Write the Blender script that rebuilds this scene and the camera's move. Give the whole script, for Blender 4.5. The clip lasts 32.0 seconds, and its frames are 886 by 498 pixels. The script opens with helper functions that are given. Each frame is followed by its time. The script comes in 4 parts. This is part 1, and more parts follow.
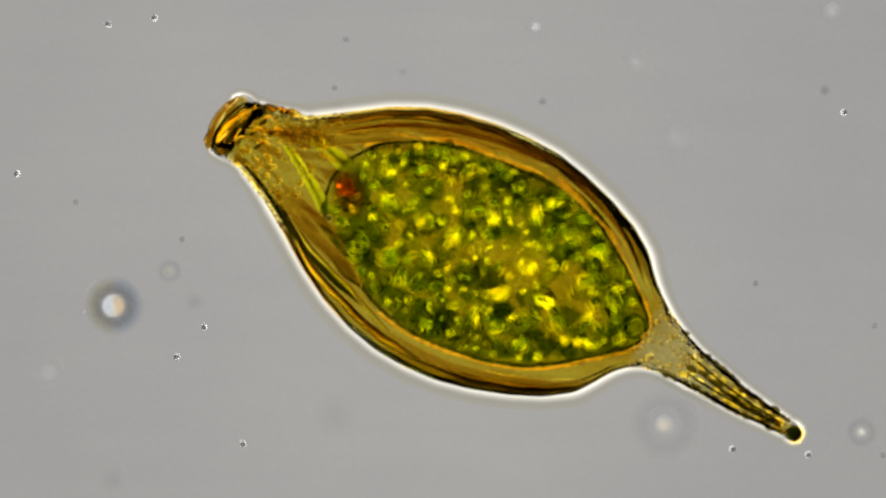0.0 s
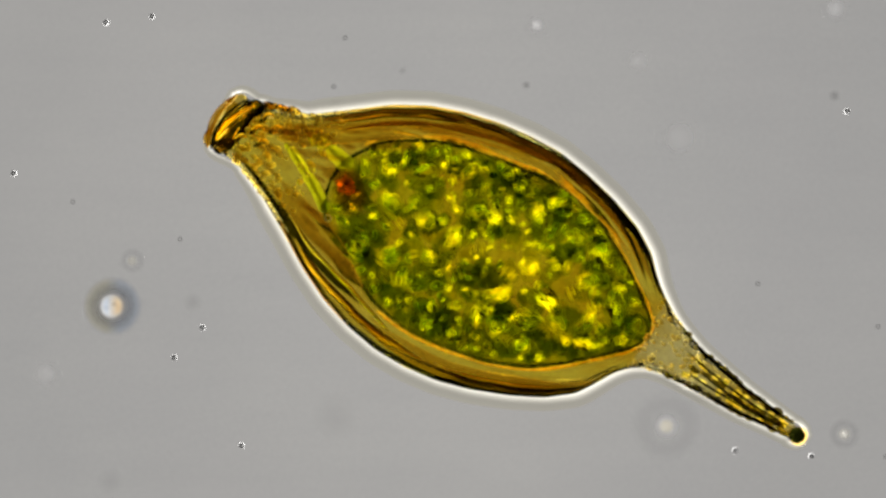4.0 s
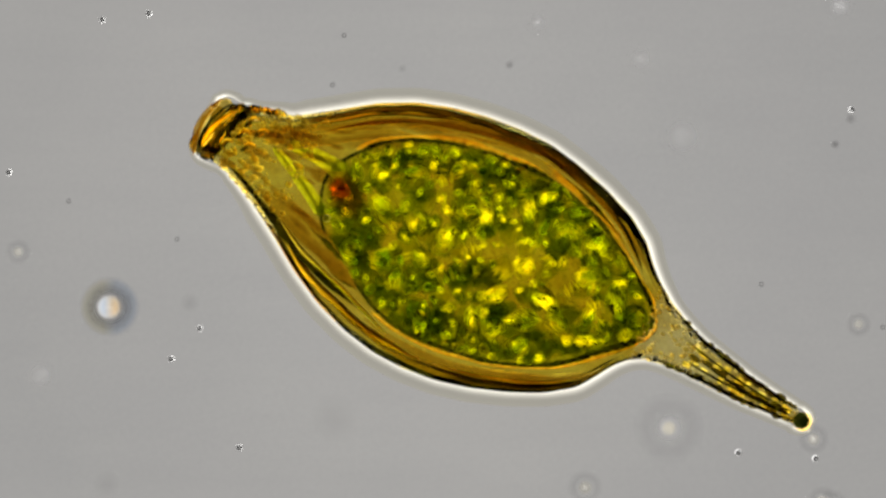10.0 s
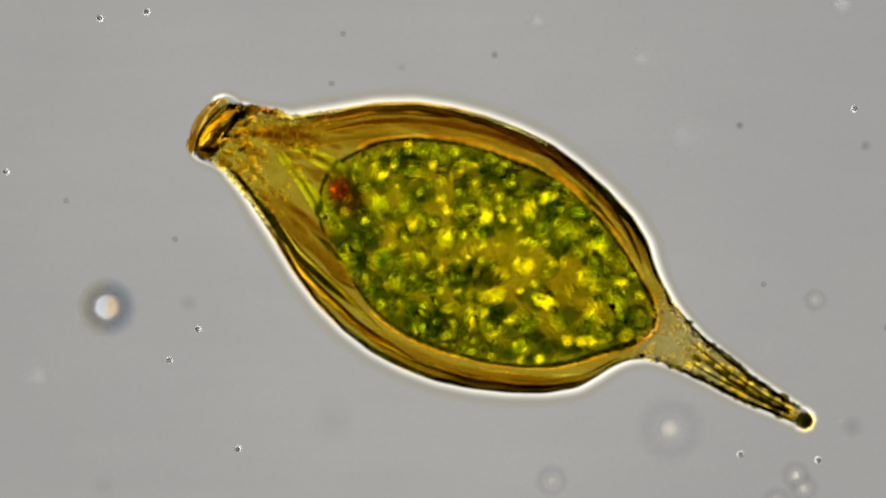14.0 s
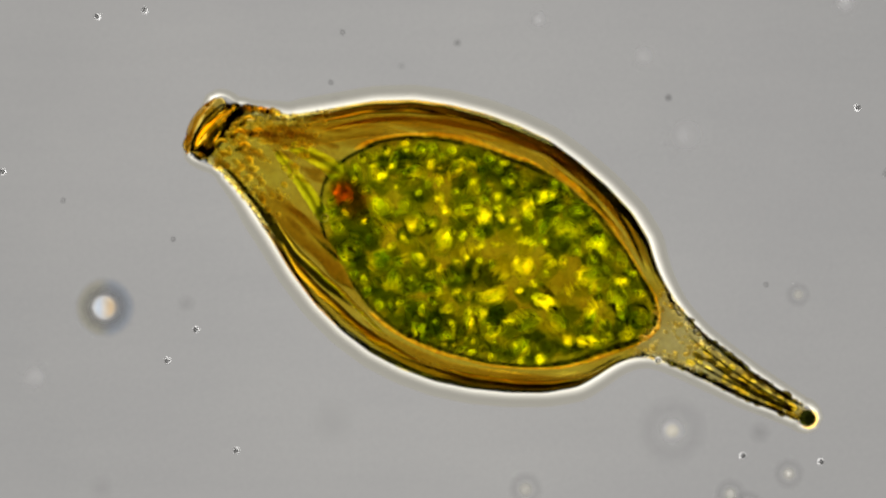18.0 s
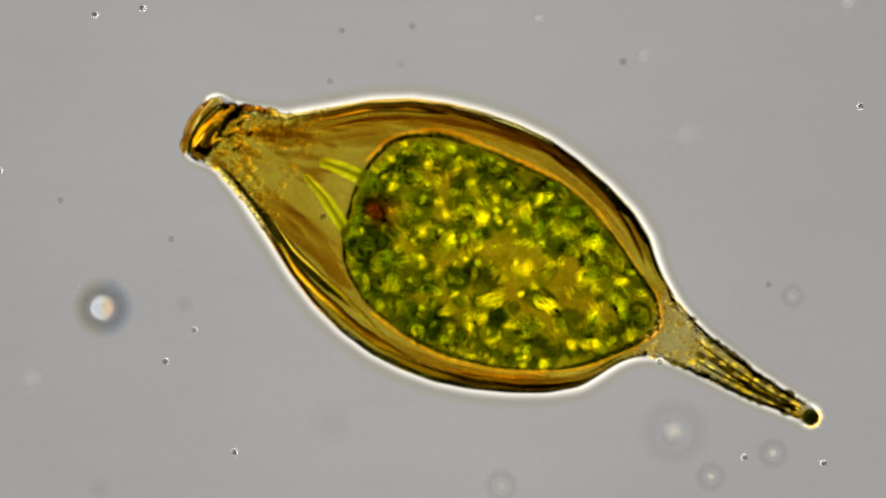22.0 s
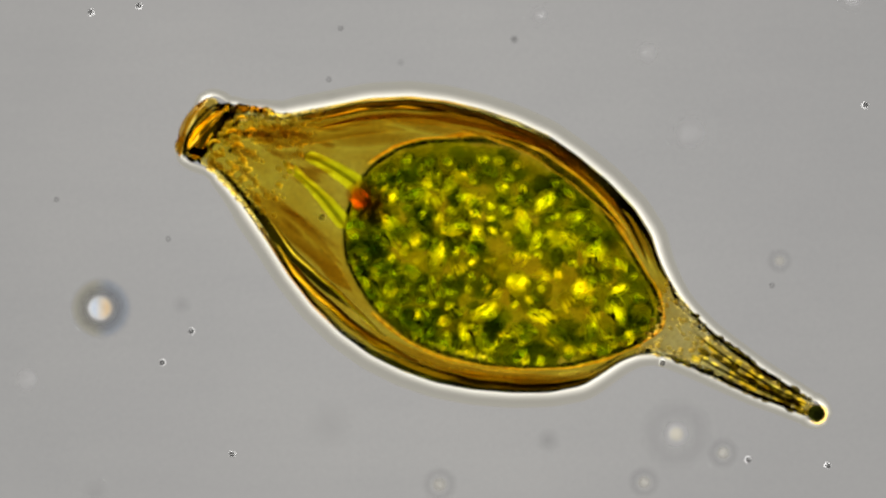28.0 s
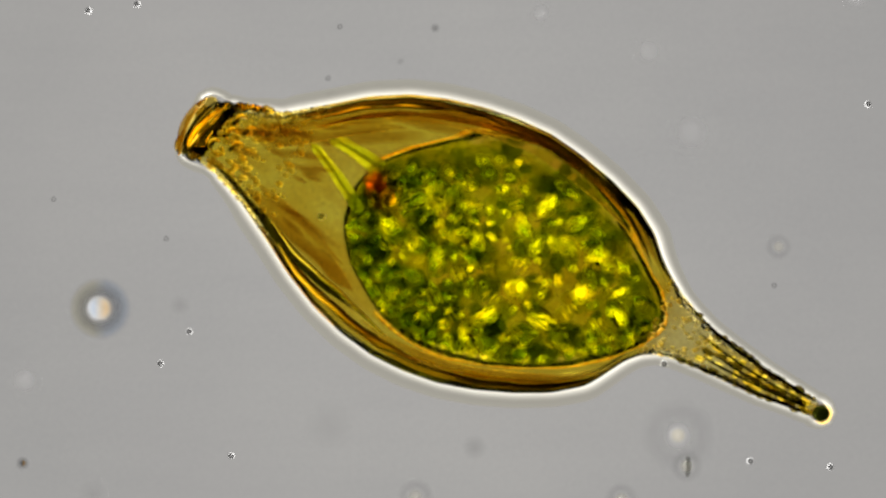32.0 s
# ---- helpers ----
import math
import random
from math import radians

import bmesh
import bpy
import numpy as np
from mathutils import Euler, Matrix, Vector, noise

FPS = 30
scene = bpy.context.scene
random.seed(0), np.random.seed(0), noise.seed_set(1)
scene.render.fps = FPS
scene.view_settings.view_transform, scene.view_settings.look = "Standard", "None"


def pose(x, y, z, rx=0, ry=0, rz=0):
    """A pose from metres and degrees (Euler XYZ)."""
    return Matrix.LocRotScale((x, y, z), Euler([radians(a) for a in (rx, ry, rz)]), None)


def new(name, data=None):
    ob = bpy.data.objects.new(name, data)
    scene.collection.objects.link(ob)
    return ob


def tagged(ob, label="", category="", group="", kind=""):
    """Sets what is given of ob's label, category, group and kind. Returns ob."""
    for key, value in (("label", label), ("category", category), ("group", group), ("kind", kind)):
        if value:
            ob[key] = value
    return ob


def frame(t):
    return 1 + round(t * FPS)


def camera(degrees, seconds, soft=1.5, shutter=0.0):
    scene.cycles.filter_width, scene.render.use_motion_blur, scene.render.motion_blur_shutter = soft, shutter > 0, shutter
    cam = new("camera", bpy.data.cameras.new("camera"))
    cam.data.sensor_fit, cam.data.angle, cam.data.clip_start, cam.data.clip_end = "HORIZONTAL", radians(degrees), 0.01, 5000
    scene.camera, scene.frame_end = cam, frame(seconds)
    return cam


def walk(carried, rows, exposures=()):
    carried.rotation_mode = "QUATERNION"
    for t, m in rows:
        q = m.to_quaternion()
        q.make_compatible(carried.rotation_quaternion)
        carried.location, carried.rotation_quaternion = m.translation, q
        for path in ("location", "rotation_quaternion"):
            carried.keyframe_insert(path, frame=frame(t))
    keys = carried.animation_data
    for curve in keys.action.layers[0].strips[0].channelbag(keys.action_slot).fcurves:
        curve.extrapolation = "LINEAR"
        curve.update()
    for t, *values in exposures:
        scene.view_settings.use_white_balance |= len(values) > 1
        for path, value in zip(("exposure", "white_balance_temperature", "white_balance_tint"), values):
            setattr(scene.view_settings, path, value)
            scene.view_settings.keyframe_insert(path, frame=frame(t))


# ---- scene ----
TAN = math.tan(radians(7.0))
EYE = 8.28        # height of the lens above the slide at the start
MID = 0.288       # height of the middle plane of the flask above the slide
U = 0.00125       # about one pixel of the camera's view at the start; 24 mm here stand for one micrometre of the specimen


def eye_height(t):
    """The objective sinks slowly and evenly towards the slide."""
    return EYE / (1 + 0.060 * t / 32.0)


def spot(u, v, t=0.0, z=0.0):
    """A place at height z that the camera sees at pixel (u, v) of 1568 x 882 at t seconds."""
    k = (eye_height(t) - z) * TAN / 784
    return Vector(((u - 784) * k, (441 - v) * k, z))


# ---- camera ----
cam = camera(14.0, 32.0, soft=2.8)
walk(cam, [(t, pose(0, 0, eye_height(t))) for t in (0, 4, 8, 12, 16, 20, 24, 28, 32)])
scene.cycles.max_bounces = 40
scene.cycles.transmission_bounces = 40
scene.cycles.transparent_max_bounces = 40

# ---- world: a dark room; the light is the condenser field and an added ring below the slide ----
world = bpy.data.worlds.new("dark_room")
world.use_nodes = True
world.node_tree.nodes["Background"].inputs[0].default_value = (0.020, 0.020, 0.021, 1)
world.node_tree.nodes["Background"].inputs[1].default_value = 0.5
scene.world = world


# ---- materials ----
class Nodes:
    """A few short ways to wire a node material."""

    def __init__(self, name):
        self.mat = bpy.data.materials.new(name)
        self.mat.use_nodes = True
        self.tree = self.mat.node_tree
        self.tree.nodes.clear()
        self.out = self.tree.nodes.new("ShaderNodeOutputMaterial")
        self.coord = self.tree.nodes.new("ShaderNodeTexCoord")

    def link(self, a, b):
        self.tree.links.new(a, b)

    def node(self, kind, **sockets):
        n = self.tree.nodes.new(kind)
        for key, value in sockets.items():
            n.inputs[key].default_value = value
        return n

    def noise(self, scale, detail=3.0, rough=0.55, stretch=(1, 1, 1)):
        m = self.node("ShaderNodeMapping")
        m.inputs["Scale"].default_value = stretch
        self.link(self.coord.outputs["Object"], m.inputs["Vector"])
        n = self.node("ShaderNodeTexNoise", Scale=scale, Detail=detail, Roughness=rough)
        self.link(m.outputs[0], n.inputs["Vector"])
        return n.outputs["Fac"]

    def ramp(self, fac, stops):
        r = self.node("ShaderNodeValToRGB")
        while len(r.color_ramp.elements) < len(stops):
            r.color_ramp.elements.new(0.5)
        for e, (p, c) in zip(r.color_ramp.elements, stops):
            e.position, e.color = p, (*c, 1)
        self.link(fac, r.inputs[0])
        return r.outputs[0]

    def mix(self, fac, a, b, blend="MIX"):
        m = self.tree.nodes.new("ShaderNodeMix")
        m.data_type, m.blend_type = "RGBA", blend
        for value, socket in ((fac, m.inputs[0]), (a, m.inputs[6]), (b, m.inputs[7])):
            if isinstance(value, bpy.types.NodeSocket):
                self.link(value, socket)
            else:
                socket.default_value = value if isinstance(value, float) else (*value, 1)
        return m.outputs[2]

    def bump(self, height, strength, distance):
        b = self.node("ShaderNodeBump", Strength=strength, Distance=distance)
        self.link(height, b.inputs["Height"])
        return b.outputs[0]

    def clear(self, colour, ior, rough=0.0, normal=None):
        """A clear body that bends and tints the light that goes through it."""
        r = self.node("ShaderNodeBsdfRefraction", IOR=ior, Roughness=rough)
        if isinstance(colour, bpy.types.NodeSocket):
            self.link(colour, r.inputs["Color"])
        else:
            r.inputs["Color"].default_value = (*colour, 1)
        if normal is not None:
            self.link(normal, r.inputs["Normal"])
        self.link(r.outputs[0], self.out.inputs["Surface"])
        return self.mat


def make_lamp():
    """The condenser's field, brighter towards its middle; round it an added bright ring out of view, then the dark
    stop.
    """
    n = Nodes("field_and_ring_light")
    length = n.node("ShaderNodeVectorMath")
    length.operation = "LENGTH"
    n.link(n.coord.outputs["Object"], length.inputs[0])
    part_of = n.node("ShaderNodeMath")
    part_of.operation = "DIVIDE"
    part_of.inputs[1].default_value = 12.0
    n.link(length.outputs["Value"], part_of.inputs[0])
    # the bright ring is added so that clear bodies bend extra light into view
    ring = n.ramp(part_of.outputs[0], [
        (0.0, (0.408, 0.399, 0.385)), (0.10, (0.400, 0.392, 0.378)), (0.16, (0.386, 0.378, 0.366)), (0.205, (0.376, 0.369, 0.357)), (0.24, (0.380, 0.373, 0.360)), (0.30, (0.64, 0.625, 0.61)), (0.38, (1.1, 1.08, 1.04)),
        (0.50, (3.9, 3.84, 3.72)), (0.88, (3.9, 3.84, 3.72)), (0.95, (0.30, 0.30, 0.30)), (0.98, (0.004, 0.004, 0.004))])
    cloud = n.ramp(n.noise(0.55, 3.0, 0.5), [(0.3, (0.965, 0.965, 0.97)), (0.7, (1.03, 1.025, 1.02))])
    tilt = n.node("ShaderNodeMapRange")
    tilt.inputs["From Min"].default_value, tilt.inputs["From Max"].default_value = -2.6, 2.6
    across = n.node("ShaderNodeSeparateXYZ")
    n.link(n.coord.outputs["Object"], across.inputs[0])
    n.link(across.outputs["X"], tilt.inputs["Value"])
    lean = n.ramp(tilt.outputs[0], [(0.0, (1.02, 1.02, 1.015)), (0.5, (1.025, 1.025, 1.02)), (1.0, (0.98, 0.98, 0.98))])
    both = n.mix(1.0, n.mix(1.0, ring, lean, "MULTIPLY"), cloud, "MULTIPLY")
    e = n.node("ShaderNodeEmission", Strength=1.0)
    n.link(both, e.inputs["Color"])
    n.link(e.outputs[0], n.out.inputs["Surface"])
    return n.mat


def make_slide():
    n = Nodes("slide_glass")
    tint = n.ramp(n.noise(3.0, 4.0, 0.6, (1, 2.5, 1)), [(0.3, (0.985, 0.985, 0.988)), (0.7, (1.0, 1.0, 1.0))])
    fine = n.ramp(n.noise(70.0, 4.0, 0.7), [(0.3, (0.975, 0.975, 0.978)), (0.7, (1.0, 1.0, 1.0))])
    tint = n.mix(1.0, tint, fine, "MULTIPLY")
    slanted = n.node("ShaderNodeMapping")      # faint slanting streaks in the tint of the glass
    slanted.inputs["Rotation"].default_value, slanted.inputs["Scale"].default_value = (0, 0, radians(24)), (0.7, 7.0, 1.0)
    n.link(n.coord.outputs["Object"], slanted.inputs["Vector"])
    bands = n.node("ShaderNodeTexNoise", Scale=2.2, Detail=3.0, Roughness=0.6)
    n.link(slanted.outputs[0], bands.inputs["Vector"])
    tint = n.mix(1.0, tint, n.ramp(bands.outputs["Fac"], [(0.32, (0.99, 0.99, 0.991)), (0.66, (1.0, 1.0, 1.0))]), "MULTIPLY")
    t = n.node("ShaderNodeBsdfTransparent")
    n.link(tint, t.inputs["Color"])
    n.link(t.outputs[0], n.out.inputs["Surface"])
    return n.mat


def make_shell(name, light, dark, ior, stretch, relief, rough=0.0, own=None):
    """A clear tinted coat with streaks and grain; own: how far one piece may differ from the next."""
    n = Nodes(name)
    streak = n.ramp(n.noise(4.5, 4.0, 0.55, stretch), [(0.34, dark), (0.58, light)])
    grain = n.ramp(n.noise(120.0, 2.0, 0.6), [(0.32, (0.93, 0.91, 0.87)), (0.6, (1, 1, 1))])
    tint = n.mix(1.0, streak, grain, "MULTIPLY")
    if own:
        info = n.node("ShaderNodeObjectInfo")
        tint = n.mix(1.0, tint, n.ramp(info.outputs["Random"], [(0.0, own), (0.8, (1, 1, 1))]), "MULTIPLY")
    return n.clear(tint, ior, rough, n.bump(n.noise(60.0, 5.0, 0.7, stretch), relief, 0.004))


def make_blob(name, stops, ior, cloud, relief=0.1, fade=()):
    """Soft round bodies, cloudier in the middle, of uneven outline: stops of tint from one to the next, cloudiness from middle to edge."""
    n = Nodes(name)
    info = n.node("ShaderNodeObjectInfo")
    own = n.ramp(info.outputs["Random"], stops)
    shift = n.node("ShaderNodeVectorMath")
    shift.operation = "MULTIPLY_ADD"
    shift.inputs[1].default_value = (37.0, 91.0, 53.0)
    n.link(info.outputs["Random"], shift.inputs[0])
    n.link(n.coord.outputs["Object"], shift.inputs[2])
    uneven = n.node("ShaderNodeTexNoise", Scale=1.3, Detail=3.0, Roughness=0.6)
    n.link(shift.outputs[0], uneven.inputs["Vector"])
    flat = n.node("ShaderNodeVectorMath")
    flat.operation = "MULTIPLY"
    flat.inputs[1].default_value = (1, 1, 0)
    n.link(n.coord.outputs["Object"], flat.inputs[0])
    length = n.node("ShaderNodeVectorMath")
    length.operation = "LENGTH"
    n.link(flat.outputs[0], length.inputs[0])
    away = n.node("ShaderNodeMath")
    away.operation = "MULTIPLY_ADD"
    away.inputs[1].default_value = 1.4
    n.link(uneven.outputs["Fac"], away.inputs[0])
    n.link(length.outputs["Value"], away.inputs[2])
    out = n.node("ShaderNodeMath")
    out.operation = "SUBTRACT"
    out.inputs[1].default_value = 0.70
    n.link(away.outputs[0], out.inputs[0])
    mottle = n.ramp(uneven.outputs["Fac"], [(0.35, (0.80, 0.85, 0.7)), (0.6, (1, 1, 1))])
    mat = n.clear(n.mix(1.0, own, mottle, "MULTIPLY"), ior, 0.1, n.bump(n.noise(2.4, 4.0, 0.65), relief, 0.004))
    body = n.tree.nodes["Refraction BSDF"]
    n.link(n.ramp(out.outputs[0], [(q, (v, v, v)) for q, v in cloud]), body.inputs["Roughness"])
    if fade:      # the outline fades to clear, in place of blur out of focus
        both = n.node("ShaderNodeMixShader")
        n.link(n.ramp(out.outputs[0], [(fade[0], (0, 0, 0)), (fade[1], (1, 1, 1))]), both.inputs[0])
        n.link(body.outputs[0], both.inputs[1])
        n.link(n.node("ShaderNodeBsdfTransparent").outputs[0], both.inputs[2])
        n.link(both.outputs[0], n.out.inputs["Surface"])
    return mat


def make_stain(name, stops, wobble=0.35):
    """A clear pigmented body: tints from its middle to its outline, unevenly spread."""
    n = Nodes(name)
    flat = n.node("ShaderNodeVectorMath")
    flat.operation = "MULTIPLY"
    flat.inputs[1].default_value = (1, 1, 0)
    n.link(n.coord.outputs["Object"], flat.inputs[0])
    length = n.node("ShaderNodeVectorMath")
    length.operation = "LENGTH"
    n.link(flat.outputs[0], length.inputs[0])
    uneven = n.node("ShaderNodeMath")
    uneven.operation = "MULTIPLY_ADD"
    uneven.inputs[1].default_value = wobble
    n.link(n.noise(1.6, 2.0, 0.5), uneven.inputs[0])
    n.link(length.outputs["Value"], uneven.inputs[2])
    out = n.node("ShaderNodeMath")
    out.operation = "SUBTRACT"
    out.inputs[1].default_value = wobble / 2
    n.link(uneven.outputs[0], out.inputs[0])
    t = n.node("ShaderNodeBsdfTransparent")
    n.link(n.ramp(out.outputs[0], stops), t.inputs["Color"])
    n.link(t.outputs[0], n.out.inputs["Surface"])
    return n.mat


def make_clear(name, colour, ior, rough=0.0):
    n = Nodes(name)
    return n.clear(colour, ior, rough)


def make_drop(name, colour, ior, radius, stops, tones=()):
    """A clear drop whose skin is cloudier towards its middle: stops of cloudiness from the middle to the edge."""
    n = Nodes(name)
    length = n.node("ShaderNodeVectorMath")
    length.operation = "LENGTH"
    flat = n.node("ShaderNodeVectorMath")
    flat.operation = "MULTIPLY"
    flat.inputs[1].default_value = (1, 1, 0)
    n.link(n.coord.outputs["Object"], flat.inputs[0])
    n.link(flat.outputs[0], length.inputs[0])
    part_of = n.node("ShaderNodeMath")
    part_of.operation = "DIVIDE"
    part_of.inputs[1].default_value = radius
    n.link(length.outputs["Value"], part_of.inputs[0])
    rough = n.ramp(part_of.outputs[0], [(p, (v, v, v)) for p, v in stops])
    if tones:      # tint by radius: a dark optical ring is painted here, and a cool and a warm side of the core
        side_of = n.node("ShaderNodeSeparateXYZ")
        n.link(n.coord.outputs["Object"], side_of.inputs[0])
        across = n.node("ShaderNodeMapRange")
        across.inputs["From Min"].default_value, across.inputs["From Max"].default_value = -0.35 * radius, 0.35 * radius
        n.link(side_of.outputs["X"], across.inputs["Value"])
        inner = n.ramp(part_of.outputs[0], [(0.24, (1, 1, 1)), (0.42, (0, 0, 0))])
        core_tint = n.mix(inner, (1.0, 1.0, 1.0), n.ramp(across.outputs[0], [(0.25, (0.72, 0.77, 0.84) if colour[2] < 0.9 else colour), (0.75, colour)]))
        rim = n.ramp(part_of.outputs[0], [(p, (v, v, v)) for p, v in tones])
        fringe = n.ramp(across.outputs[0], [(0.2, (1.0, 0.985, 0.90)), (0.8, (0.90, 0.94, 1.0))]) if len(tones) > 4 else (1.0, 1.0, 1.0)
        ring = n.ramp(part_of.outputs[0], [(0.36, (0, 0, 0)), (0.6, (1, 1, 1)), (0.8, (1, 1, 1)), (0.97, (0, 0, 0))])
        mat = n.clear(n.mix(1.0, n.mix(1.0, core_tint, rim, "MULTIPLY"), n.mix(ring, (1.0, 1.0, 1.0), fringe), "MULTIPLY"), ior)
    else:
        mat = n.clear(colour, ior)
    n.link(rough, n.tree.nodes["Refraction BSDF"].inputs["Roughness"])
    return mat


def make_solid(name, colour, through_colour, share):
    """Dense matter: mostly dark, a little light comes through it."""
    n = Nodes(name)
    d = n.node("ShaderNodeBsdfDiffuse", Color=(*colour, 1))
    t = n.node("ShaderNodeBsdfTranslucent", Color=(*through_colour, 1))
    m = n.node("ShaderNodeMixShader", Fac=share)
    n.link(d.outputs[0], m.inputs[1])
    n.link(t.outputs[0], m.inputs[2])
    n.link(m.outputs[0], n.out.inputs["Surface"])
    return n.mat


LAMP = make_lamp()
SLIDE = make_slide()
WALL = make_shell("amber_lorica", (0.985, 0.94, 0.52), (0.93, 0.825, 0.37), 1.08, (1.2, 3.5, 3.5), 0.09)
NECK = make_shell("amber_collar", (0.93, 0.80, 0.27), (0.82, 0.60, 0.13), 1.38, (2, 2, 2), 0.15, 0.2)
LIP = make_shell("brown_lip", (0.92, 0.80, 0.36), (0.78, 0.64, 0.20), 1.05, (1, 1, 1), 0.1, 0.2)
TIP = make_clear("orange_tip_rim", (1.0, 0.80, 0.42), 0.86, 0.30)
SPINE = make_shell("amber_spine", (1.0, 0.975, 0.78), (0.93, 0.85, 0.50), 1.09, (2, 2, 2), 0.06)
KNOB = make_shell("dark_knob", (0.15, 0.16, 0.05), (0.08, 0.09, 0.03), 1.2, (2, 2, 2), 0.3)
FOLD = make_shell("brown_fold", (0.93, 0.84, 0.40), (0.84, 0.70, 0.28), 1.06, (0.6, 4, 4), 0.3, 0.0, (0.86, 0.80, 0.62))
GOLD = make_shell("golden_line", (1.0, 0.86, 0.46), (0.98, 0.76, 0.34), 1.45, (1, 3, 3), 0.2, 0.31)
CREAM = make_shell("cream_line", (1.0, 0.95, 0.72), (0.98, 0.90, 0.60), 1.38, (1, 3, 3), 0.2, 0.38)
UMBER = make_shell("dark_green_line", (0.30, 0.31, 0.10), (0.20, 0.21, 0.05), 1.06, (1, 4, 4), 0.3)
VEIL = make_shell("thin_brown_veil", (0.95, 0.88, 0.66), (0.86, 0.74, 0.48), 1.04, (1, 4, 4), 0.3, 0.05)
RUSSET = make_shell("red_brown_line", (0.74, 0.54, 0.22), (0.52, 0.36, 0.12), 1.06, (1, 4, 4), 0.3)
RIM = make_clear("clear_halo_bead", (1.0, 0.988, 0.93), 0.75, 0.30)
CELL = make_shell("green_cytoplasm", (1.0, 1.0, 0.44), (0.83, 0.88, 0.30), 1.03, (4.2, 4.8, 4.2), 0.1, 0.08)
PLASTID = make_blob("green_plastid_and_shade", [(0.0, (0.54, 0.62, 0.17)), (0.45, (0.70, 0.78, 0.24)), (1.0, (0.90, 0.94, 0.36))], 1.04, [(0.0, 0.12), (0.9, 0.08)], 0.05, (0.66, 1.0))
PARAMYLON = make_blob("yellow_grain", [(0.0, (0.97, 0.98, 0.34)), (1.0, (1.0, 1.0, 0.50))], 1.5, [(0.0, 0.20), (0.5, 0.24), (1.0, 0.34)], 0.1, (0.6, 0.96))
STIGMA = make_blob("red_stigma", [(0.0, (1.0, 0.54, 0.20)), (1.0, (1.0, 0.56, 0.20))], 1.52, [(0.0, 0.22), (1.0, 0.26)], 0.1, (0.6, 1.15))
GRIT = make_shell("golden_grit", (0.99, 0.95, 0.80), (0.92, 0.86, 0.60), 1.07, (2, 2, 2), 0.5, 0.4)
BEAD = make_shell("brown_bead", (0.56, 0.50, 0.18), (0.28, 0.25, 0.07), 1.2, (2, 2, 2), 0.2, 0.1)
CANAL = make_shell("yellow_canal", (0.72, 0.79, 0.26), (0.56, 0.64, 0.18), 1.38, (2, 2, 2), 0.1, 0.54)
DUST = make_solid("dark_dust", (0.02, 0.02, 0.02), (0.015, 0.015, 0.016), 0.5)
SWIM = make_stain("swimmer_wall", [(0.0, (0.86, 0.76, 0.40)), (0.72, (0.88, 0.74, 0.36)), (0.86, (0.94, 0.84, 0.52)), (1.0, (1, 1, 1))], 0.1)
SWIM_GRAIN = make_blob("swimmer_grain", [(0.0, (0.96, 0.90, 0.50)), (1.0, (0.96, 0.92, 0.56))], 1.4, [(0.0, 0.5), (1.0, 0.5)], 0.05, (0.2, 1.0))
AMBER_RIM = make_clear("swimmer_amber_rim", (1.0, 0.84, 0.40), 1.25, 0.5)
SWIM_HALO = make_clear("swimmer_halo_bead", (1.0, 0.995, 0.97), 1.28, 0.5)
SWIM_GREEN = make_stain("swimmer_plastid", [(0.0, (0.60, 0.64, 0.26)), (0.5, (0.52, 0.55, 0.26)), (0.76, (0.44, 0.46, 0.36)), (1.0, (1, 1, 1))], 0.4)


# ---- mesh helpers ----
def grid_mesh(name, rows, wrap_u=True, wrap_v=False, cap=False):
    """A smooth mesh over rows of points; cap closes the first and the last row to a point."""
    nv, nu = len(rows), len(rows[0])
    verts = [tuple(p) for row in rows for p in row]
    faces = []
    for j in range(nv if wrap_v else nv - 1):
        for i in range(nu if wrap_u else nu - 1):
            a, b = j * nu, (j + 1) % nv * nu
            k = (i + 1) % nu
            faces.append((a + i, a + k, b + k, b + i))
    if cap:
        for j in (0, nv - 1):
            c = len(verts)
            verts.append(tuple(np.mean(np.array(verts[j * nu:(j + 1) * nu]), axis=0)))
            faces += [(j * nu + i, j * nu + (i + 1) % nu, c) for i in range(nu)]
    me = bpy.data.meshes.new(name)
    me.from_pydata(verts, [], faces)
    bm = bmesh.new()
    bm.from_mesh(me)
    bmesh.ops.recalc_face_normals(bm, faces=bm.faces)
    for f in bm.faces:
        f.smooth = True
    bm.to_mesh(me)
    bm.free()
    return me


def part(name, me, material, parent=None, label="", place=None):
    """One mesh object, under a thing or a part, or a thing of its own."""
    if not me.materials:
        me.materials.append(material)
    ob = new(name, me)
    ob.parent = parent
    if place is not None:
        ob.matrix_basis = place
    return tagged(ob, label)


def smooth_line(stations, column, s, width=12.0):
    """The value at s of a column of the stations, eased over width."""
    xs = [st[0] for st in stations]
    ys = [st[column] for st in stations]
    total = weight = 0.0
    for d in (-2, -1, 0, 1, 2):
        w = math.exp(-d * d / 2)
        total += w * np.interp(s + d * width / 2, xs, ys)
        weight += w
    return total / weight


def ripple(x, y, z, seed=0.0):
    return noise.noise(Vector((x + seed, y - seed, z + 2 * seed)))


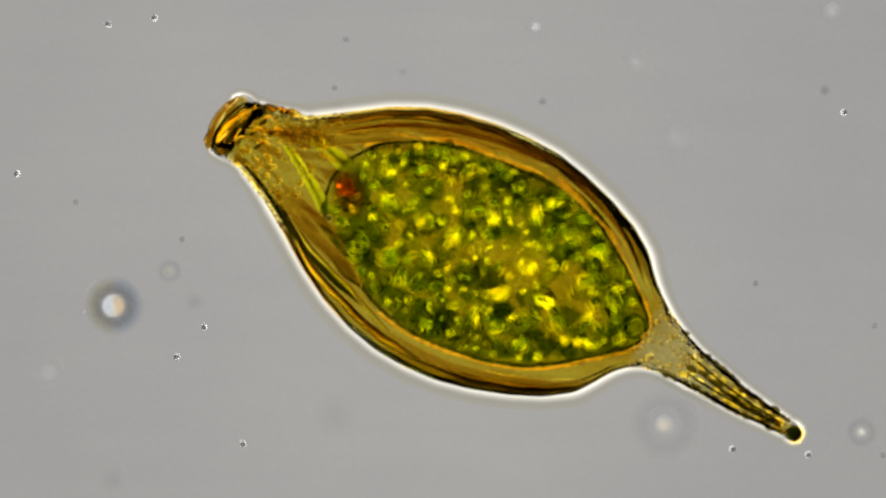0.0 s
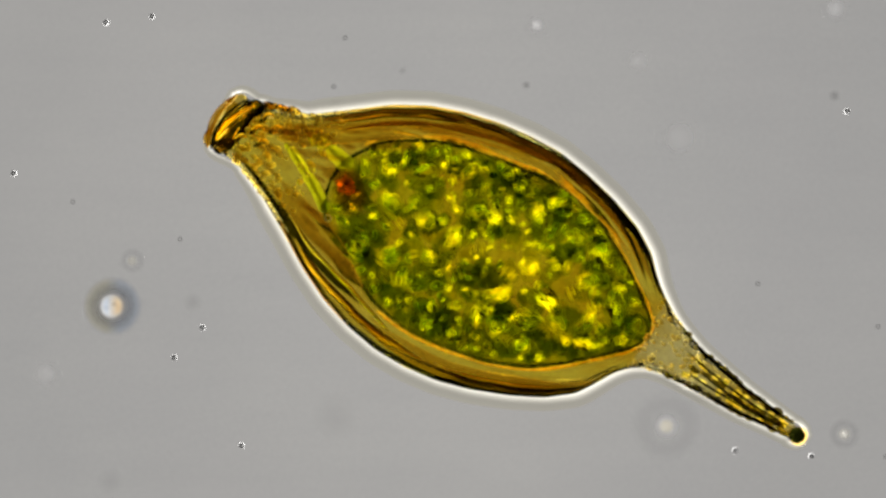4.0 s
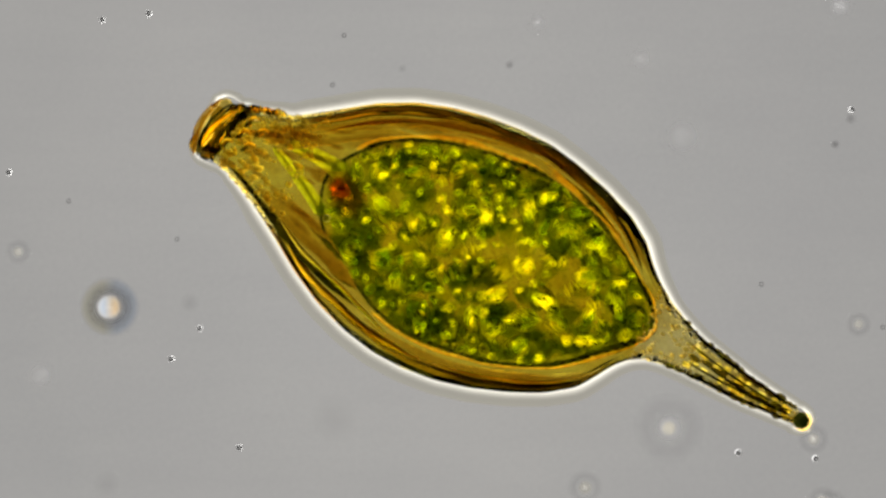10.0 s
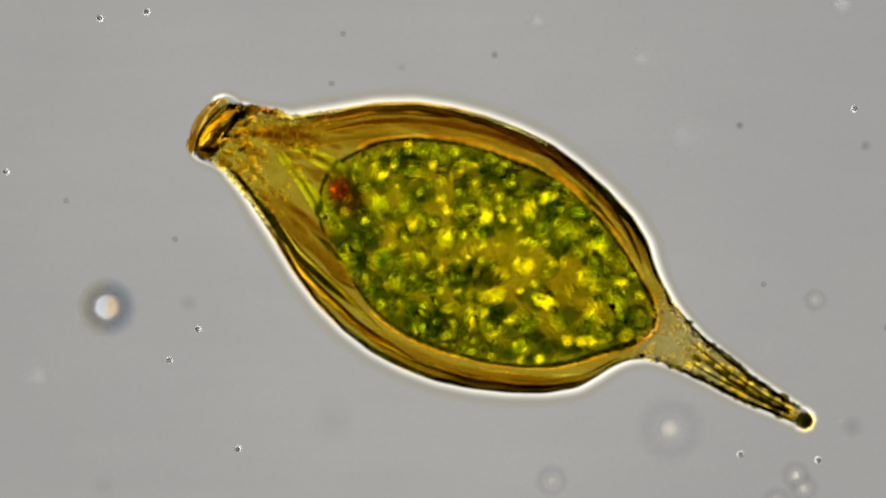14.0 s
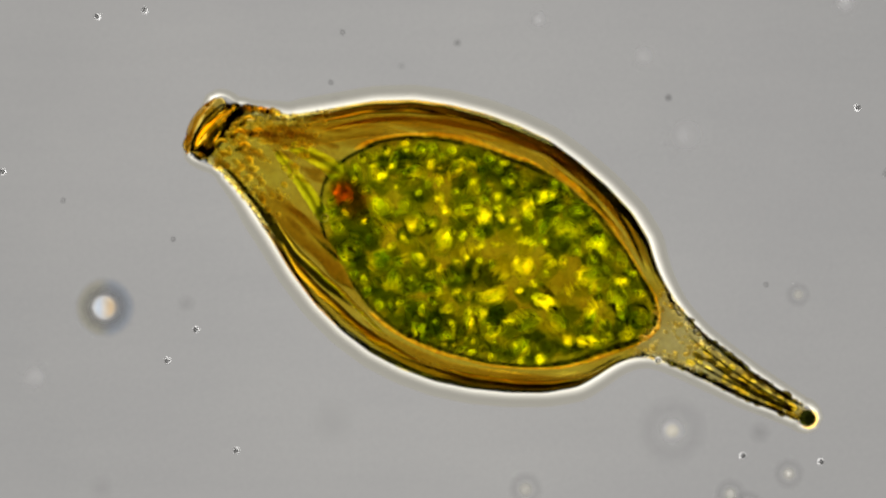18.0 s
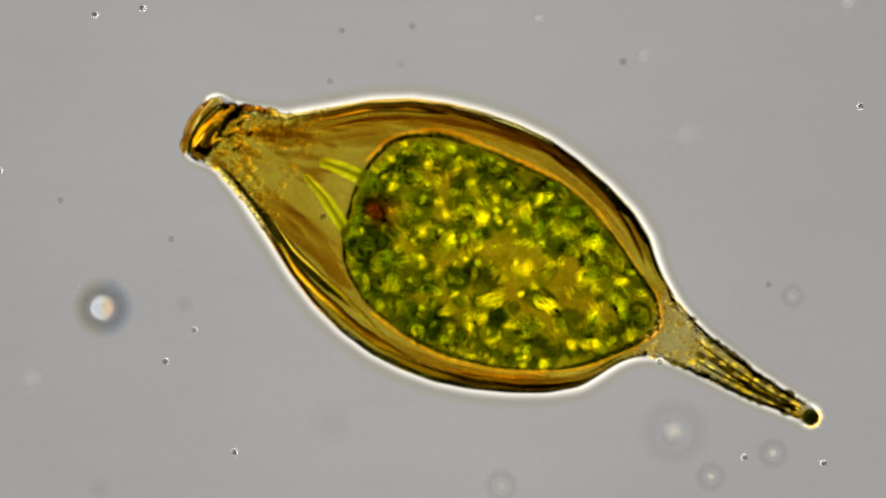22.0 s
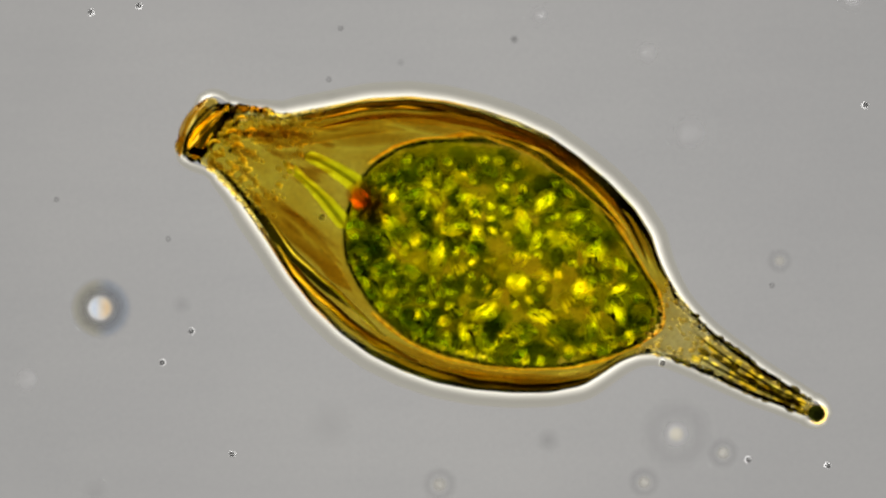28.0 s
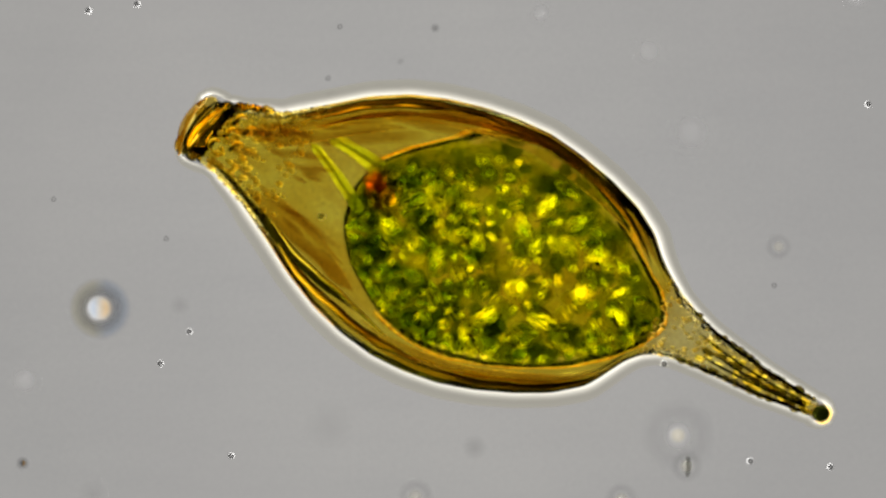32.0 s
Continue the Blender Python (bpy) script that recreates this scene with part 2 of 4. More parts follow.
def rim_mesh(name, outline, width, height, weight=None):
    """A thin clear bead along a closed outline in the plane, highest at the outline and fading outwards."""
    n, rows = len(outline), []
    for i, p in enumerate(outline):
        along = (outline[(i + 1) % n] - outline[i - 1]).normalized()
        out = Vector((along.y, -along.x, 0))
        ring = [(d, height * (1 - d) ** 2) for d in (0, 0.08, 0.16, 0.25, 0.35, 0.45, 0.56, 0.68, 0.8, 0.9, 0.96, 0.99, 0.9992, 1.0)]
        ring = ring + [(d, -h) for d, h in reversed(ring[:-1])]
        k = weight(p) if weight else 1.0
        rows.append([p + out * (d * width * k) + Vector((0, 0, h * k)) for d, h in ring])
    return grid_mesh(name, rows, wrap_v=True)


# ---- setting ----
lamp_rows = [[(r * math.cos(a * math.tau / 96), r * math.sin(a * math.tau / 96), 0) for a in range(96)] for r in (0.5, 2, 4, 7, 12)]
lamp = part("backdrop", grid_mesh("backdrop", lamp_rows, cap=False), LAMP, None, "grey field of the condenser lens with an added bright ring out of view", pose(0, 0, -12))
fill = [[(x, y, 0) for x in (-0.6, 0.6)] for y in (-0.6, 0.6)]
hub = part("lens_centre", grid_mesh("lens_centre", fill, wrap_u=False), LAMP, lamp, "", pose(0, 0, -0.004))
tagged(lamp, kind="structure")

slab = []
for z in (0.0, -0.06):
    e = 40.0
    slab.append([(-e, -e, z), (e, -e, z), (e, e, z), (-e, e, z)])
ground = part("ground", grid_mesh("ground", slab, cap=True), SLIDE, None, "clear glass slide under a thin film of water")
tagged(ground, kind="structure")

# ---- the flask: a lorica with collar and tail spine ----
# stations along the axis: distance, offset of the centre line, radius
FLASK = [(-410, 13, 54), (-385, 14, 60), (-350, 13, 72), (-320, 9, 82), (-260, 12, 121), (-200, 14, 162), (-140, 14, 193), (-80, 13, 213), (-20, 13, 225),
         (40, 15, 229), (100, 18, 226), (160, 20, 213), (220, 23, 194), (280, 26, 168), (325, 27, 138), (345, 30, 112), (365, 37, 86),
         (385, 40, 68), (410, 38.5, 53), (440, 34, 43), (480, 27, 34.5), (530, 21, 29), (590, 15, 23), (640, 13.5, 17.5), (680, 12, 14), (705, 10, 11)]
lorica = new("lorica")
tagged(lorica, "amber flask-shaped lorica with a ridged collar and a tapering tail spine", "microbe shell")


def shell_rows(s0, s1, steps, around=128, flat=0.97):
    """Closed rows of a hollow body: the outside from s0 to s1, then the inside back. The spine is rougher than the belly."""
    rows = []
    order = [(s0 + (s1 - s0) * i / steps, 0) for i in range(steps + 1)]
    order = [order[0], (s0 + 0.15, 0)] + order[1:-1] + [(s1 - 0.15, 0), order[-1]]
    order += [(s, 1) for s, _ in reversed(order)]
    for s, inside in order:
        c, r = smooth_line(FLASK, 1, s), smooth_line(FLASK, 2, s)
        run = s * 0.004 + max(0.0, s - 385) * 0.012
        wall = np.interp(s, [-380, 250, 355, 384, 386, 415, 450, 690], [16, 16, 13, 2, 2, 11, 10, 6])
        rough = np.interp(s, [-380, 340, 385, 450, 690], [2.6, 2.6, 1.6, 1.3, 1.3])
        row = []
        for i in range(around):
            a = i * math.tau / around
            ca, sa = math.cos(a), math.sin(a)
            turns = 5 if s < 385 else max(2.2, 5 - (s - 385) / 25)
            lump = ripple(run, ca * turns, sa * turns, 1.0 + 7 * inside) * rough
            lump += ripple(run * 5, ca * 2 * turns, sa * 2 * turns, 4.0) * rough * (0.3 if s < 385 else min(1.0, 0.3 + (s - 385) / 50))
            rr = max(r - wall * inside, r * 0.25) + lump * (1.5 if inside else 1.0)
            row.append((s * U, (c + rr * ca) * U, rr * sa * flat * U))
        rows.append(row)
    return rows


part("wall", grid_mesh("wall", shell_rows(-418, 385, 156), wrap_v=True), WALL, lorica, "amber translucent wall with brown lengthwise streaks")
spine = part("tail_spine", grid_mesh("tail_spine", shell_rows(385, 692, 130), wrap_v=True), SPINE, lorica, "rough yellow-brown hollow tail spine")


def lump_mesh(name, rx, ry, rz, rough, seed, freq=2.2, level=3, facets=False, base=1.0):
    bm = bmesh.new()
    bmesh.ops.create_icosphere(bm, subdivisions=level, radius=1.0)
    for v in bm.verts:
        k = 1 + rough * ripple(v.co.x * freq, v.co.y * freq, v.co.z * freq, seed)
        v.co = Vector((v.co.x * rx * k, v.co.y * ry * k, v.co.z * rz * k * (base if v.co.z < 0 else 1.0)))
    for f in bm.faces:
        f.smooth = not facets
    me = bpy.data.meshes.new(name)
    bm.to_mesh(me)
    bm.free()
    return me


def lens_mesh(name, rx, ry, high, rough, seed, freq=1.5, level=3):
    """A two-sided lens with an uneven outline, steep like a low cone, its tip rounded."""
    bm = bmesh.new()
    bmesh.ops.create_icosphere(bm, subdivisions=level, radius=1.0)
    for v in bm.verts:
        x, y = v.co.x, v.co.y
        rho = min(1.0, math.hypot(x, y))
        k = 1 + rough * ripple(x * freq, y * freq, 0.3, seed)
        z = math.copysign(high * (1.005 - math.sqrt(rho * rho + 0.003)), v.co.z) if abs(v.co.z) > 1e-4 else 0.0
        v.co = Vector((x * rx * k, y * ry * k, z * (1 + 0.5 * rough * ripple(x * 2, y * 2, v.co.z, seed + 5))))
    for f in bm.faces:
        f.smooth = True
    me = bpy.data.meshes.new(name)
    bm.to_mesh(me)
    bm.free()
    return me


def oval(w, b):
    return 0.8 * w * math.sin(b)


def ridge(w, b):
    """Height over a strand whose section is a low roof, rounded at the top."""
    return math.copysign(0.62 * w * (1.03 - math.sqrt(math.cos(b) ** 2 + 0.05)), math.sin(b))


def wedge_mesh(name, rx, ry, slope, rough, seed, freq=1.5, level=3):
    """A grain made as a rounded wedge, thin at one end: both faces slope away from its middle plane, to bend the added
    ring's light to the camera.
    """
    bm = bmesh.new()
    bmesh.ops.create_icosphere(bm, subdivisions=level, radius=1.0)
    for v in bm.verts:
        x, y, top = v.co.x, v.co.y, v.co.z
        k = 1 + rough * ripple(x * freq, y * freq, 0.3, seed)
        z = slope * (1.15 + x + 0.2 * rough * ripple(x * 1.6, y * 1.6, math.copysign(1.0, top), seed + 5)) * min(1.0, abs(top) * 6)
        v.co = Vector((x * rx * k, y * ry * k, math.copysign(z, top)))
    for f in bm.faces:
        f.smooth = True
    me = bpy.data.meshes.new(name)
    bm.to_mesh(me)
    bm.free()
    return me


part("tip_knob", lump_mesh("tip_knob", 15 * U, 15 * U, 14 * U, 0.12, 3.0), KNOB, lorica, "dark rounded knob at the end of the tail", pose(702 * U, 9 * U, 0))

tip = [Vector(((702 + 15 * math.cos(a)) * U, (9 + 15 * math.sin(a)) * U, 0.004)) for a in (j * math.tau / 40 for j in range(40))]
# the collar: a rolled lip, a band behind it and a row of beads
for name, label, line in (("collar_lip", "thick golden rolled lip round the mouth", [(-459, 40), (-456, 48), (-450, 54), (-443, 55), (-437, 52), (-434, 48)]),
                          ("collar_band", "golden band of the collar with a dark crease", [(-434, 48), (-431, 54), (-424, 59), (-417, 58), (-412, 52), (-409, 45)])):
    xs, rs = [q[0] for q in line], [q[1] for q in line]
    stations = [xs[0] + (xs[-1] - xs[0]) * i / 24 for i in range(25)]
    rows = []
    for s, inside in [(s, 0) for s in stations] + [(s, 1) for s in reversed(stations)]:
        row = []
        for i in range(72):
            a = i * math.tau / 72
            bump = 2.0 * ripple(math.cos(a) * 2, math.sin(a) * 2, s * 0.04, 9.0) + 0.4 * ripple(math.cos(a) * 6, math.sin(a) * 6, s * 0.1, 4.0)
            wave = 4.0 * ripple(math.cos(a) * 3, math.sin(a) * 3, 0.4, 6.0)
            rr = 34 + 2 * bump if inside else np.interp(s, xs, rs) + bump
            lean = (0.10 if name == "collar_lip" else 0.18) * rr * math.cos(a)
            row.append(((s + wave + lean) * U, (14 + rr * math.cos(a)) * U, rr * math.sin(a) * 0.95 * U))
        rows.append(row)
    part(name, grid_mesh(name, rows, wrap_v=True), LIP if name == "collar_lip" else NECK, lorica, label)
for at, radius, w in ((-436, 50, 2.2), (-407, 50, 3.4)):
    rows = []
    for i in range(72):
        a = i * math.tau / 72
        wave = 4.0 * ripple(math.cos(a) * 3, math.sin(a) * 3, 0.4, 6.0)
        ww = w * (1 + 0.5 * ripple(math.cos(a) * 4, math.sin(a) * 4, 0.2, at))
        lean = (0.18 if at < -420 else 0.22) * radius * math.cos(a)
        rows.append([((at + wave + lean + ww * math.cos(b)) * U, (14 + (radius + ww * math.sin(b)) * math.cos(a)) * U, (radius + ww * math.sin(b)) * math.sin(a) * 0.97 * U) for b in (j * math.tau / 8 for j in range(8))])
    part("collar_crease", grid_mesh("collar_crease", rows, wrap_v=True), KNOB, lorica, "dark greenish crease round the collar")


def collar_arc(s0, lean, bow, y0, y1, thick, high, lift, seed):
    """Rows of an arc across the mouth, from its upper to its lower side."""
    rows = []
    for i in range(31):
        f = i / 30
        s, y = s0 - lean * f - bow * math.sin(math.pi * f), y0 + (y1 - y0) * f
        w = thick * min(1.0, (5 * f) ** 0.6 + 0.1, (4 * (1 - f)) ** 0.6 + 0.1) * (1 + 0.3 * ripple(f * 4, 0.3, 0.8, seed))
        rows.append([((s + w * math.cos(b)) * U, (y + 0.3 * w * math.cos(b)) * U, (high + lift(w, b)) * U) for b in ((j + 0.5) * math.tau / 16 for j in range(16))])
    return rows


# the first arc is a golden ridge put in for the collar band's highlight
for name, label, mat, rows in (
        ("collar_fold", "golden ridge for the highlight across the collar", make_clear("gold_highlight", (1.0, 0.86, 0.34), 1.44, 0.36), collar_arc(-411, 26, 8, 58, -26, 8.0, 66, ridge, 0.0)),
        ("lip_edge", "amber outer edge of the lip", make_clear("amber_lip_edge", (0.93, 0.74, 0.34), 1.05, 0.1), collar_arc(-444, 2, 14, 64, -44, 6.0, 60, oval, 1.0)),
        ("collar_crease", "dark greenish crease across the collar", UMBER, collar_arc(-427, 12, 13, 62, -44, 3.4, 64, oval, 2.0)),
        ("collar_crease", "dark greenish crease behind the collar", UMBER, collar_arc(-396, 26, 8, 64, -36, 4.6, 64, oval, 3.0))):
    part(name, grid_mesh(name, rows, cap=True), mat, lorica, label)
HOOK = make_clear("orange_hook", (1.0, 0.84, 0.36), 1.35, 0.32)
for k, (s, y) in enumerate(((-374, 50), (-380, 24), (-398, -4), (-352, 40), (-362, 8))):
    rows = []
    for i in range(13):      # a small hooked ridge, open towards the belly
        b = radians(-10 + 200 * i / 12 + 25 * ripple(k * 3.0, 0.4, 0.2))
        w = (4.0 if k < 3 else 2.6) * (0.35 + 0.65 * math.sin(math.pi * (i + 0.5) / 13))
        rows.append([((s + (9 + w * math.cos(q)) * math.cos(b + 1.0)) * U, (y + (9 + w * math.cos(q)) * math.sin(b + 1.0)) * U, (68 + w * math.sin(q)) * U) for q in (j * math.tau / 8 for j in range(8))])
    part("collar_hook", grid_mesh("collar_hook", rows, cap=True), HOOK, lorica, "small orange hooked ridge behind the collar")
    part("collar_crease", lump_mesh("collar_crease", 8 * U, 3.2 * U, 3 * U, 0.3, k * 1.9, 1.4, 2), UMBER, lorica, "", pose((s - 9) * U, (y - 5) * U, 66 * U, 0, 0, 60))
for k in range(5):
    s, a = -386 + 10 * k, random.uniform(0.0, 0.35)
    c, r = smooth_line(FLASK, 1, s), smooth_line(FLASK, 2, s)
    size = random.uniform(8, 11)
    part("crown_lump", lump_mesh("crown_lump", size * 1.3 * U, size * 0.7 * U, size * U, 0.35, k * 4.1, 1.6, 3), NECK, lorica, "", pose(s * U, (c + (r + 1) * math.cos(a)) * U, r * math.sin(a) * U))

# lengthwise folds of the wall, and strands whose colours paint its dark and bright refraction lines: side, places along
# the axis with their depth under the edge, thickness, material
UPPER_DARK_LINES = [
    (1, ((-330, 8), (-200, 9), (0, 10), (133, 9), (191, 10), (254, 12), (304, 18), (341, 20), (376, 14)), 3.8, UMBER),
    (1, ((-310, 16), (-150, 17), (60, 17)), 7.0, RUSSET),
    (1, ((-260, 42), (-131, 38), (-14, 30), (60, 26), (160, 18)), 5.6, RUSSET),
    # outermost strand, coloured as the fringe of light inside the halo
    (1, ((50, 2), (200, 2), (335, 4)), 2.6, RUSSET),
    (1, ((20, 15), (110, 14), (210, 16)), 3.4, RUSSET),
    (1, ((200, 16), (242, 19), (304, 32), (340, 38)), 3.6, UMBER),
]
UPPER_BRIGHT_AND_FOLDS = [
    (1, ((-300, 3), (-150, 3), (0, 2)), 2.6, GOLD),
    (1, ((-290, 25), (-150, 24), (-10, 20)), 3.6, GOLD),
    (1, ((70, 19), (178, 22), (260, 26), (330, 40)), 6.5, FOLD),
    (1, ((-40, 44), (60, 40), (180, 40), (290, 44)), 7.0, VEIL),
    (1, ((-330, 26), (-200, 34), (-60, 34), (80, 30)), 14.0, VEIL),
    (1, ((-350, 52), (-250, 62), (-120, 62)), 12.0, VEIL),
    (1, ((-320, 34), (-200, 46), (-60, 44)), 9.0, VEIL),
]
LOWER_DARK_LINES = [
    (-1, ((-395, 10), (-374, 13), (-321, 13), (-264, 14), (-225, 15)), 4.6, UMBER),
    (-1, ((-290, 5), (-200, 6), (-110, 5)), 4.0, RUSSET),
    (-1, ((-130, 2), (-40, 3), (24, 5), (125, 5), (200, 4), (284, 3), (338, 3), (362, 3), (400, 4)), 5.2, UMBER),
    (-1, ((-310, 18), (-237, 22), (-184, 31), (-135, 42), (-80, 46)), 5.6, UMBER),
    (-1, ((40, 21), (150, 20), (250, 16), (345, 13)), 2.6, RUSSET),
]
LOWER_BRIGHT_AND_FOLDS = [
    # outermost strand, painting the golden fringe of light inside the halo
    (-1, ((-285, 1), (-150, 1), (0, 1)), 2.4, GOLD),
    (-1, ((-60, 40), (60, 36), (180, 34), (290, 28)), 7.0, VEIL),
    (-1, ((-245, 17), (-189, 17), (-138, 24), (-101, 27), (-53, 26), (0, 27), (60, 24)), 8.0, GOLD),
    (-1, ((-265, 29), (-211, 34), (-165, 46), (-116, 53), (-65, 50), (-10, 40)), 4.0, CREAM),
    (-1, ((-320, 26), (-204, 63), (-153, 74), (-90, 70)), 15.0, VEIL),
    (-1, ((-310, 46), (-204, 84), (-120, 92)), 8.0, VEIL),
    (-1, ((-30, 16), (100, 16), (200, 14), (300, 11), (370, 10)), 6.5, FOLD),
    (-1, ((80, 27), (200, 23), (280, 19), (350, 16)), 2.8, GOLD),
]
STRAND_LABELS = {UMBER: "thin dark green strand for a refraction line of the wall", VEIL: "thin brown veil inside the neck", RUSSET: "thin red-brown strand for a refraction line of the wall", FOLD: "brown lengthwise fold of the wall",
                 GOLD: "golden strand for a bright refraction line of the wall", CREAM: "pale cream strand for a bright refraction line in the neck"}


def strand(side, line, thick, steps=80, seed=0.0, lift=oval):
    """Rows of a strand on the upper face of the flask that tapers at both ends and follows its edge at the given depths."""
    rows = []
    for i in range(steps + 1):
        f = i / steps
        s = line[0][0] + (line[-1][0] - line[0][0]) * f
        d = smooth_line(line, 1, s, 30.0) + 1.5 * ripple(s * 0.012, side, seed, 2.0)
        w = thick * min(1.0, (4.5 * f) ** 0.8 + 0.04, (4.5 * (1 - f)) ** 0.8 + 0.04) * (1 + 0.35 * ripple(s * 0.02, seed, 1.0))
        r = smooth_line(FLASK, 2, s)
        y, z = smooth_line(FLASK, 1, s) + side * (r - d), 0.97 * math.sqrt(max(0.0, r * r - (r - max(d, 0.0)) ** 2)) + 1.0
        rows.append([(s * U, (y + w * math.cos(b)) * U, (z + lift(w, b)) * U) for b in ((j + 0.5) * math.tau / 16 for j in range(16))])
    return rows


for k, (side, line, thick, mat) in enumerate(UPPER_DARK_LINES + UPPER_BRIGHT_AND_FOLDS + LOWER_DARK_LINES + LOWER_BRIGHT_AND_FOLDS):
    part("fold", grid_mesh("fold", strand(side, line, thick, seed=1.7 * k, lift=ridge if mat in (GOLD, CREAM) else oval), cap=True), mat, lorica, STRAND_LABELS[mat])

# soft brown patches in the wall of the neck: place, half length, half width, lean
TAN_PATCH = make_stain("brown_neck_patch", [(0.0, (0.80, 0.68, 0.46)), (0.5, (0.86, 0.77, 0.58)), (1.0, (1, 1, 1))], 0.5)
PATCH = lump_mesh("neck_stain", 1, 1, 1, 0.1, 3.0, 1.3, 3)
patches = [(-200, -92, 95, 15, -15), (-205, -58, 75, 9, -13), (-170, 112, 100, 16, 26), (-80, 172, 95, 11, 12), (-262, 40, 60, 8, 16), (-300, 62, 60, 10, 24)]
for k in range(20):
    s = random.uniform(-365, -215)
    lane = random.uniform(-0.75, 0.75)
    patches.append((s, 13 + lane * smooth_line(FLASK, 2, s), random.uniform(14, 42), random.uniform(3.5, 8), 28 * lane + random.uniform(-14, 14)))
for k in range(18):      # and along the band between the dark lines and the cell
    s, edge = -60 + 46 * (k // 2) + random.uniform(-14, 14), (1, -1)[k % 2]
    a, b = (smooth_line(FLASK, 1, q) + edge * (smooth_line(FLASK, 2, q) - random.uniform(22, 25)) for q in (s - 15, s + 15))
    patches.append((s, (a + b) / 2, random.uniform(34, 60), random.uniform(6, 11), math.degrees(math.atan2(b - a, 30))))
for k, (s, y, long, wide, lean) in enumerate(patches):
    c, r = smooth_line(FLASK, 1, s), smooth_line(FLASK, 2, s)
    high = 0.97 * math.sqrt(max(0.0, r * r - (y - c) ** 2)) + 2
    ob = part("neck_stain", PATCH, TAN_PATCH, lorica, "soft brown patch in the wall of the neck" if k == 0 else "", pose(s * U, y * U, high * U, 0, 0, lean))
    ob.scale = (long * U, wide * U, 2 * U)

# fine granules on the neck, too many to count
verts, faces, tiny = [], [], lump_mesh("granule", 1, 1, 1, 0.4, 2.0, 1.7, 1)
for k in range(380):
    s, a = -398 + 140 * random.random() ** 1.5, random.uniform(0.12, math.pi - 0.12)
    if k >= 280:
        s = 380 + 110 * random.random()
    c, r = smooth_line(FLASK, 1, s), smooth_line(FLASK, 2, s)
    size, base = random.uniform(2.5, 6.5) * (1.0 if s < 0 else 0.8), len(verts)
    for v in tiny.vertices:
        verts.append(((s + v.co.x * size * 1.3) * U, (c + (r - 1) * math.cos(a) + v.co.y * size) * U, ((r - 1) * 0.97 * math.sin(a) + v.co.z * size * 0.7) * U))
    faces += [tuple(base + i for i in f.vertices) for f in tiny.polygons]
neck_grain = bpy.data.meshes.new("granules")
neck_grain.from_pydata(verts, [], faces)
neck_grain.polygons.foreach_set("use_smooth", [True] * len(faces))
tagged(part("granule", neck_grain, GRIT, lorica, "fine golden granules on the neck and at the root of the spine"), kind="stuff")

# the beaded edges of the spine, golden cells and dark grains between them
for side in (1, -1):
    rows = strand(side, ((395, 3), (470, 3), (560, 3), (688, 2)), 3.4, 90, 5.0 * side)
    part("spine_edge", grid_mesh("spine_edge", rows, cap=True), UMBER, lorica, "thin dark edge of the tail spine")
for k, (side, line) in enumerate(((1, ((452, 22), (560, 19), (684, 11))), (-1, ((470, 20), (580, 15), (680, 9))), (1, ((500, 34), (600, 27), (676, 15))))):
    part("vein", grid_mesh("vein", strand(side, line, 2.6, 60, 7.0 + k), cap=True), UMBER, lorica, "thin dark vein of the tail spine")
GILT = make_blob("golden_cell", [(0.0, (1.0, 0.86, 0.30)), (1.0, (1.0, 0.97, 0.62))], 1.45, [(0.0, 0.30), (0.6, 0.32), (1.0, 0.36)], 0.1, (0.7, 1.05))
BEADS = [lump_mesh("bead", 1.5, 0.85, 0.8, 0.35, 3.3 * k, 1.5, 2) for k in range(4)]
CELLS = [lens_mesh("golden_cell", 2.2, 0.85, 0.5, 0.5, 4.1 * k + 1, 1.5, 3) for k in range(4)]
for k in range(58):
    s = 440 + 246 * (k + random.random()) / 58
    side = (1, -1)[k % 2]
    c, r = smooth_line(FLASK, 1, s), smooth_line(FLASK, 2, s)
    size = random.uniform(4.2, 7.4) * (0.75 if s < 490 else 1.0)
    ob = part("bead", BEADS[k % 4], BEAD, lorica, "small dark bead on the edge of the spine" if k == 0 else "",
              pose(s * U, (c + side * (r - random.uniform(-0.5, 5.0))) * U, random.uniform(-2, 6) * U, 0, 0, random.uniform(-30, 30)))
    ob.scale = (size * U,) * 3
for k in range(28):
    s = 468 + 208 * (k + 2.2 * random.random()) / 28
    c, r = smooth_line(FLASK, 1, s), smooth_line(FLASK, 2, s)
    lane = (-0.40, 0.34, -0.05)[k % 3] + random.uniform(-0.12, 0.12)
    dark = k % 3 == 2
    ob = part("bead" if dark else "golden_cell", (BEADS if dark else CELLS)[k % 4], BEAD if dark else GILT, lorica,
              "bright golden cell inside the spine" if k == 0 else "", pose(s * U, (c + lane * r) * U, 4 * U, 0, 0, random.uniform(-14, 8)))
    ob.scale = (random.uniform(6, 12) * U, random.uniform(4.5, 7.0) * U, 6 * U)
# a few golden lumps on the shoulder of the neck
for k in range(9):
    s, a, size = random.uniform(-395, -330), random.uniform(0.2, 2.5), random.uniform(4, 8)
    c, r = smooth_line(FLASK, 1, s), smooth_line(FLASK, 2, s)
    part("grit", lump_mesh("grit", size * 1.3 * U, size * U, size * U, 0.3, k * 1.7, 1.8, 2), GRIT, lorica, "",
         pose(s * U, (c + r * math.cos(a)) * U, r * math.sin(a) * 0.95 * U, 0, 0, random.uniform(0, 180)))


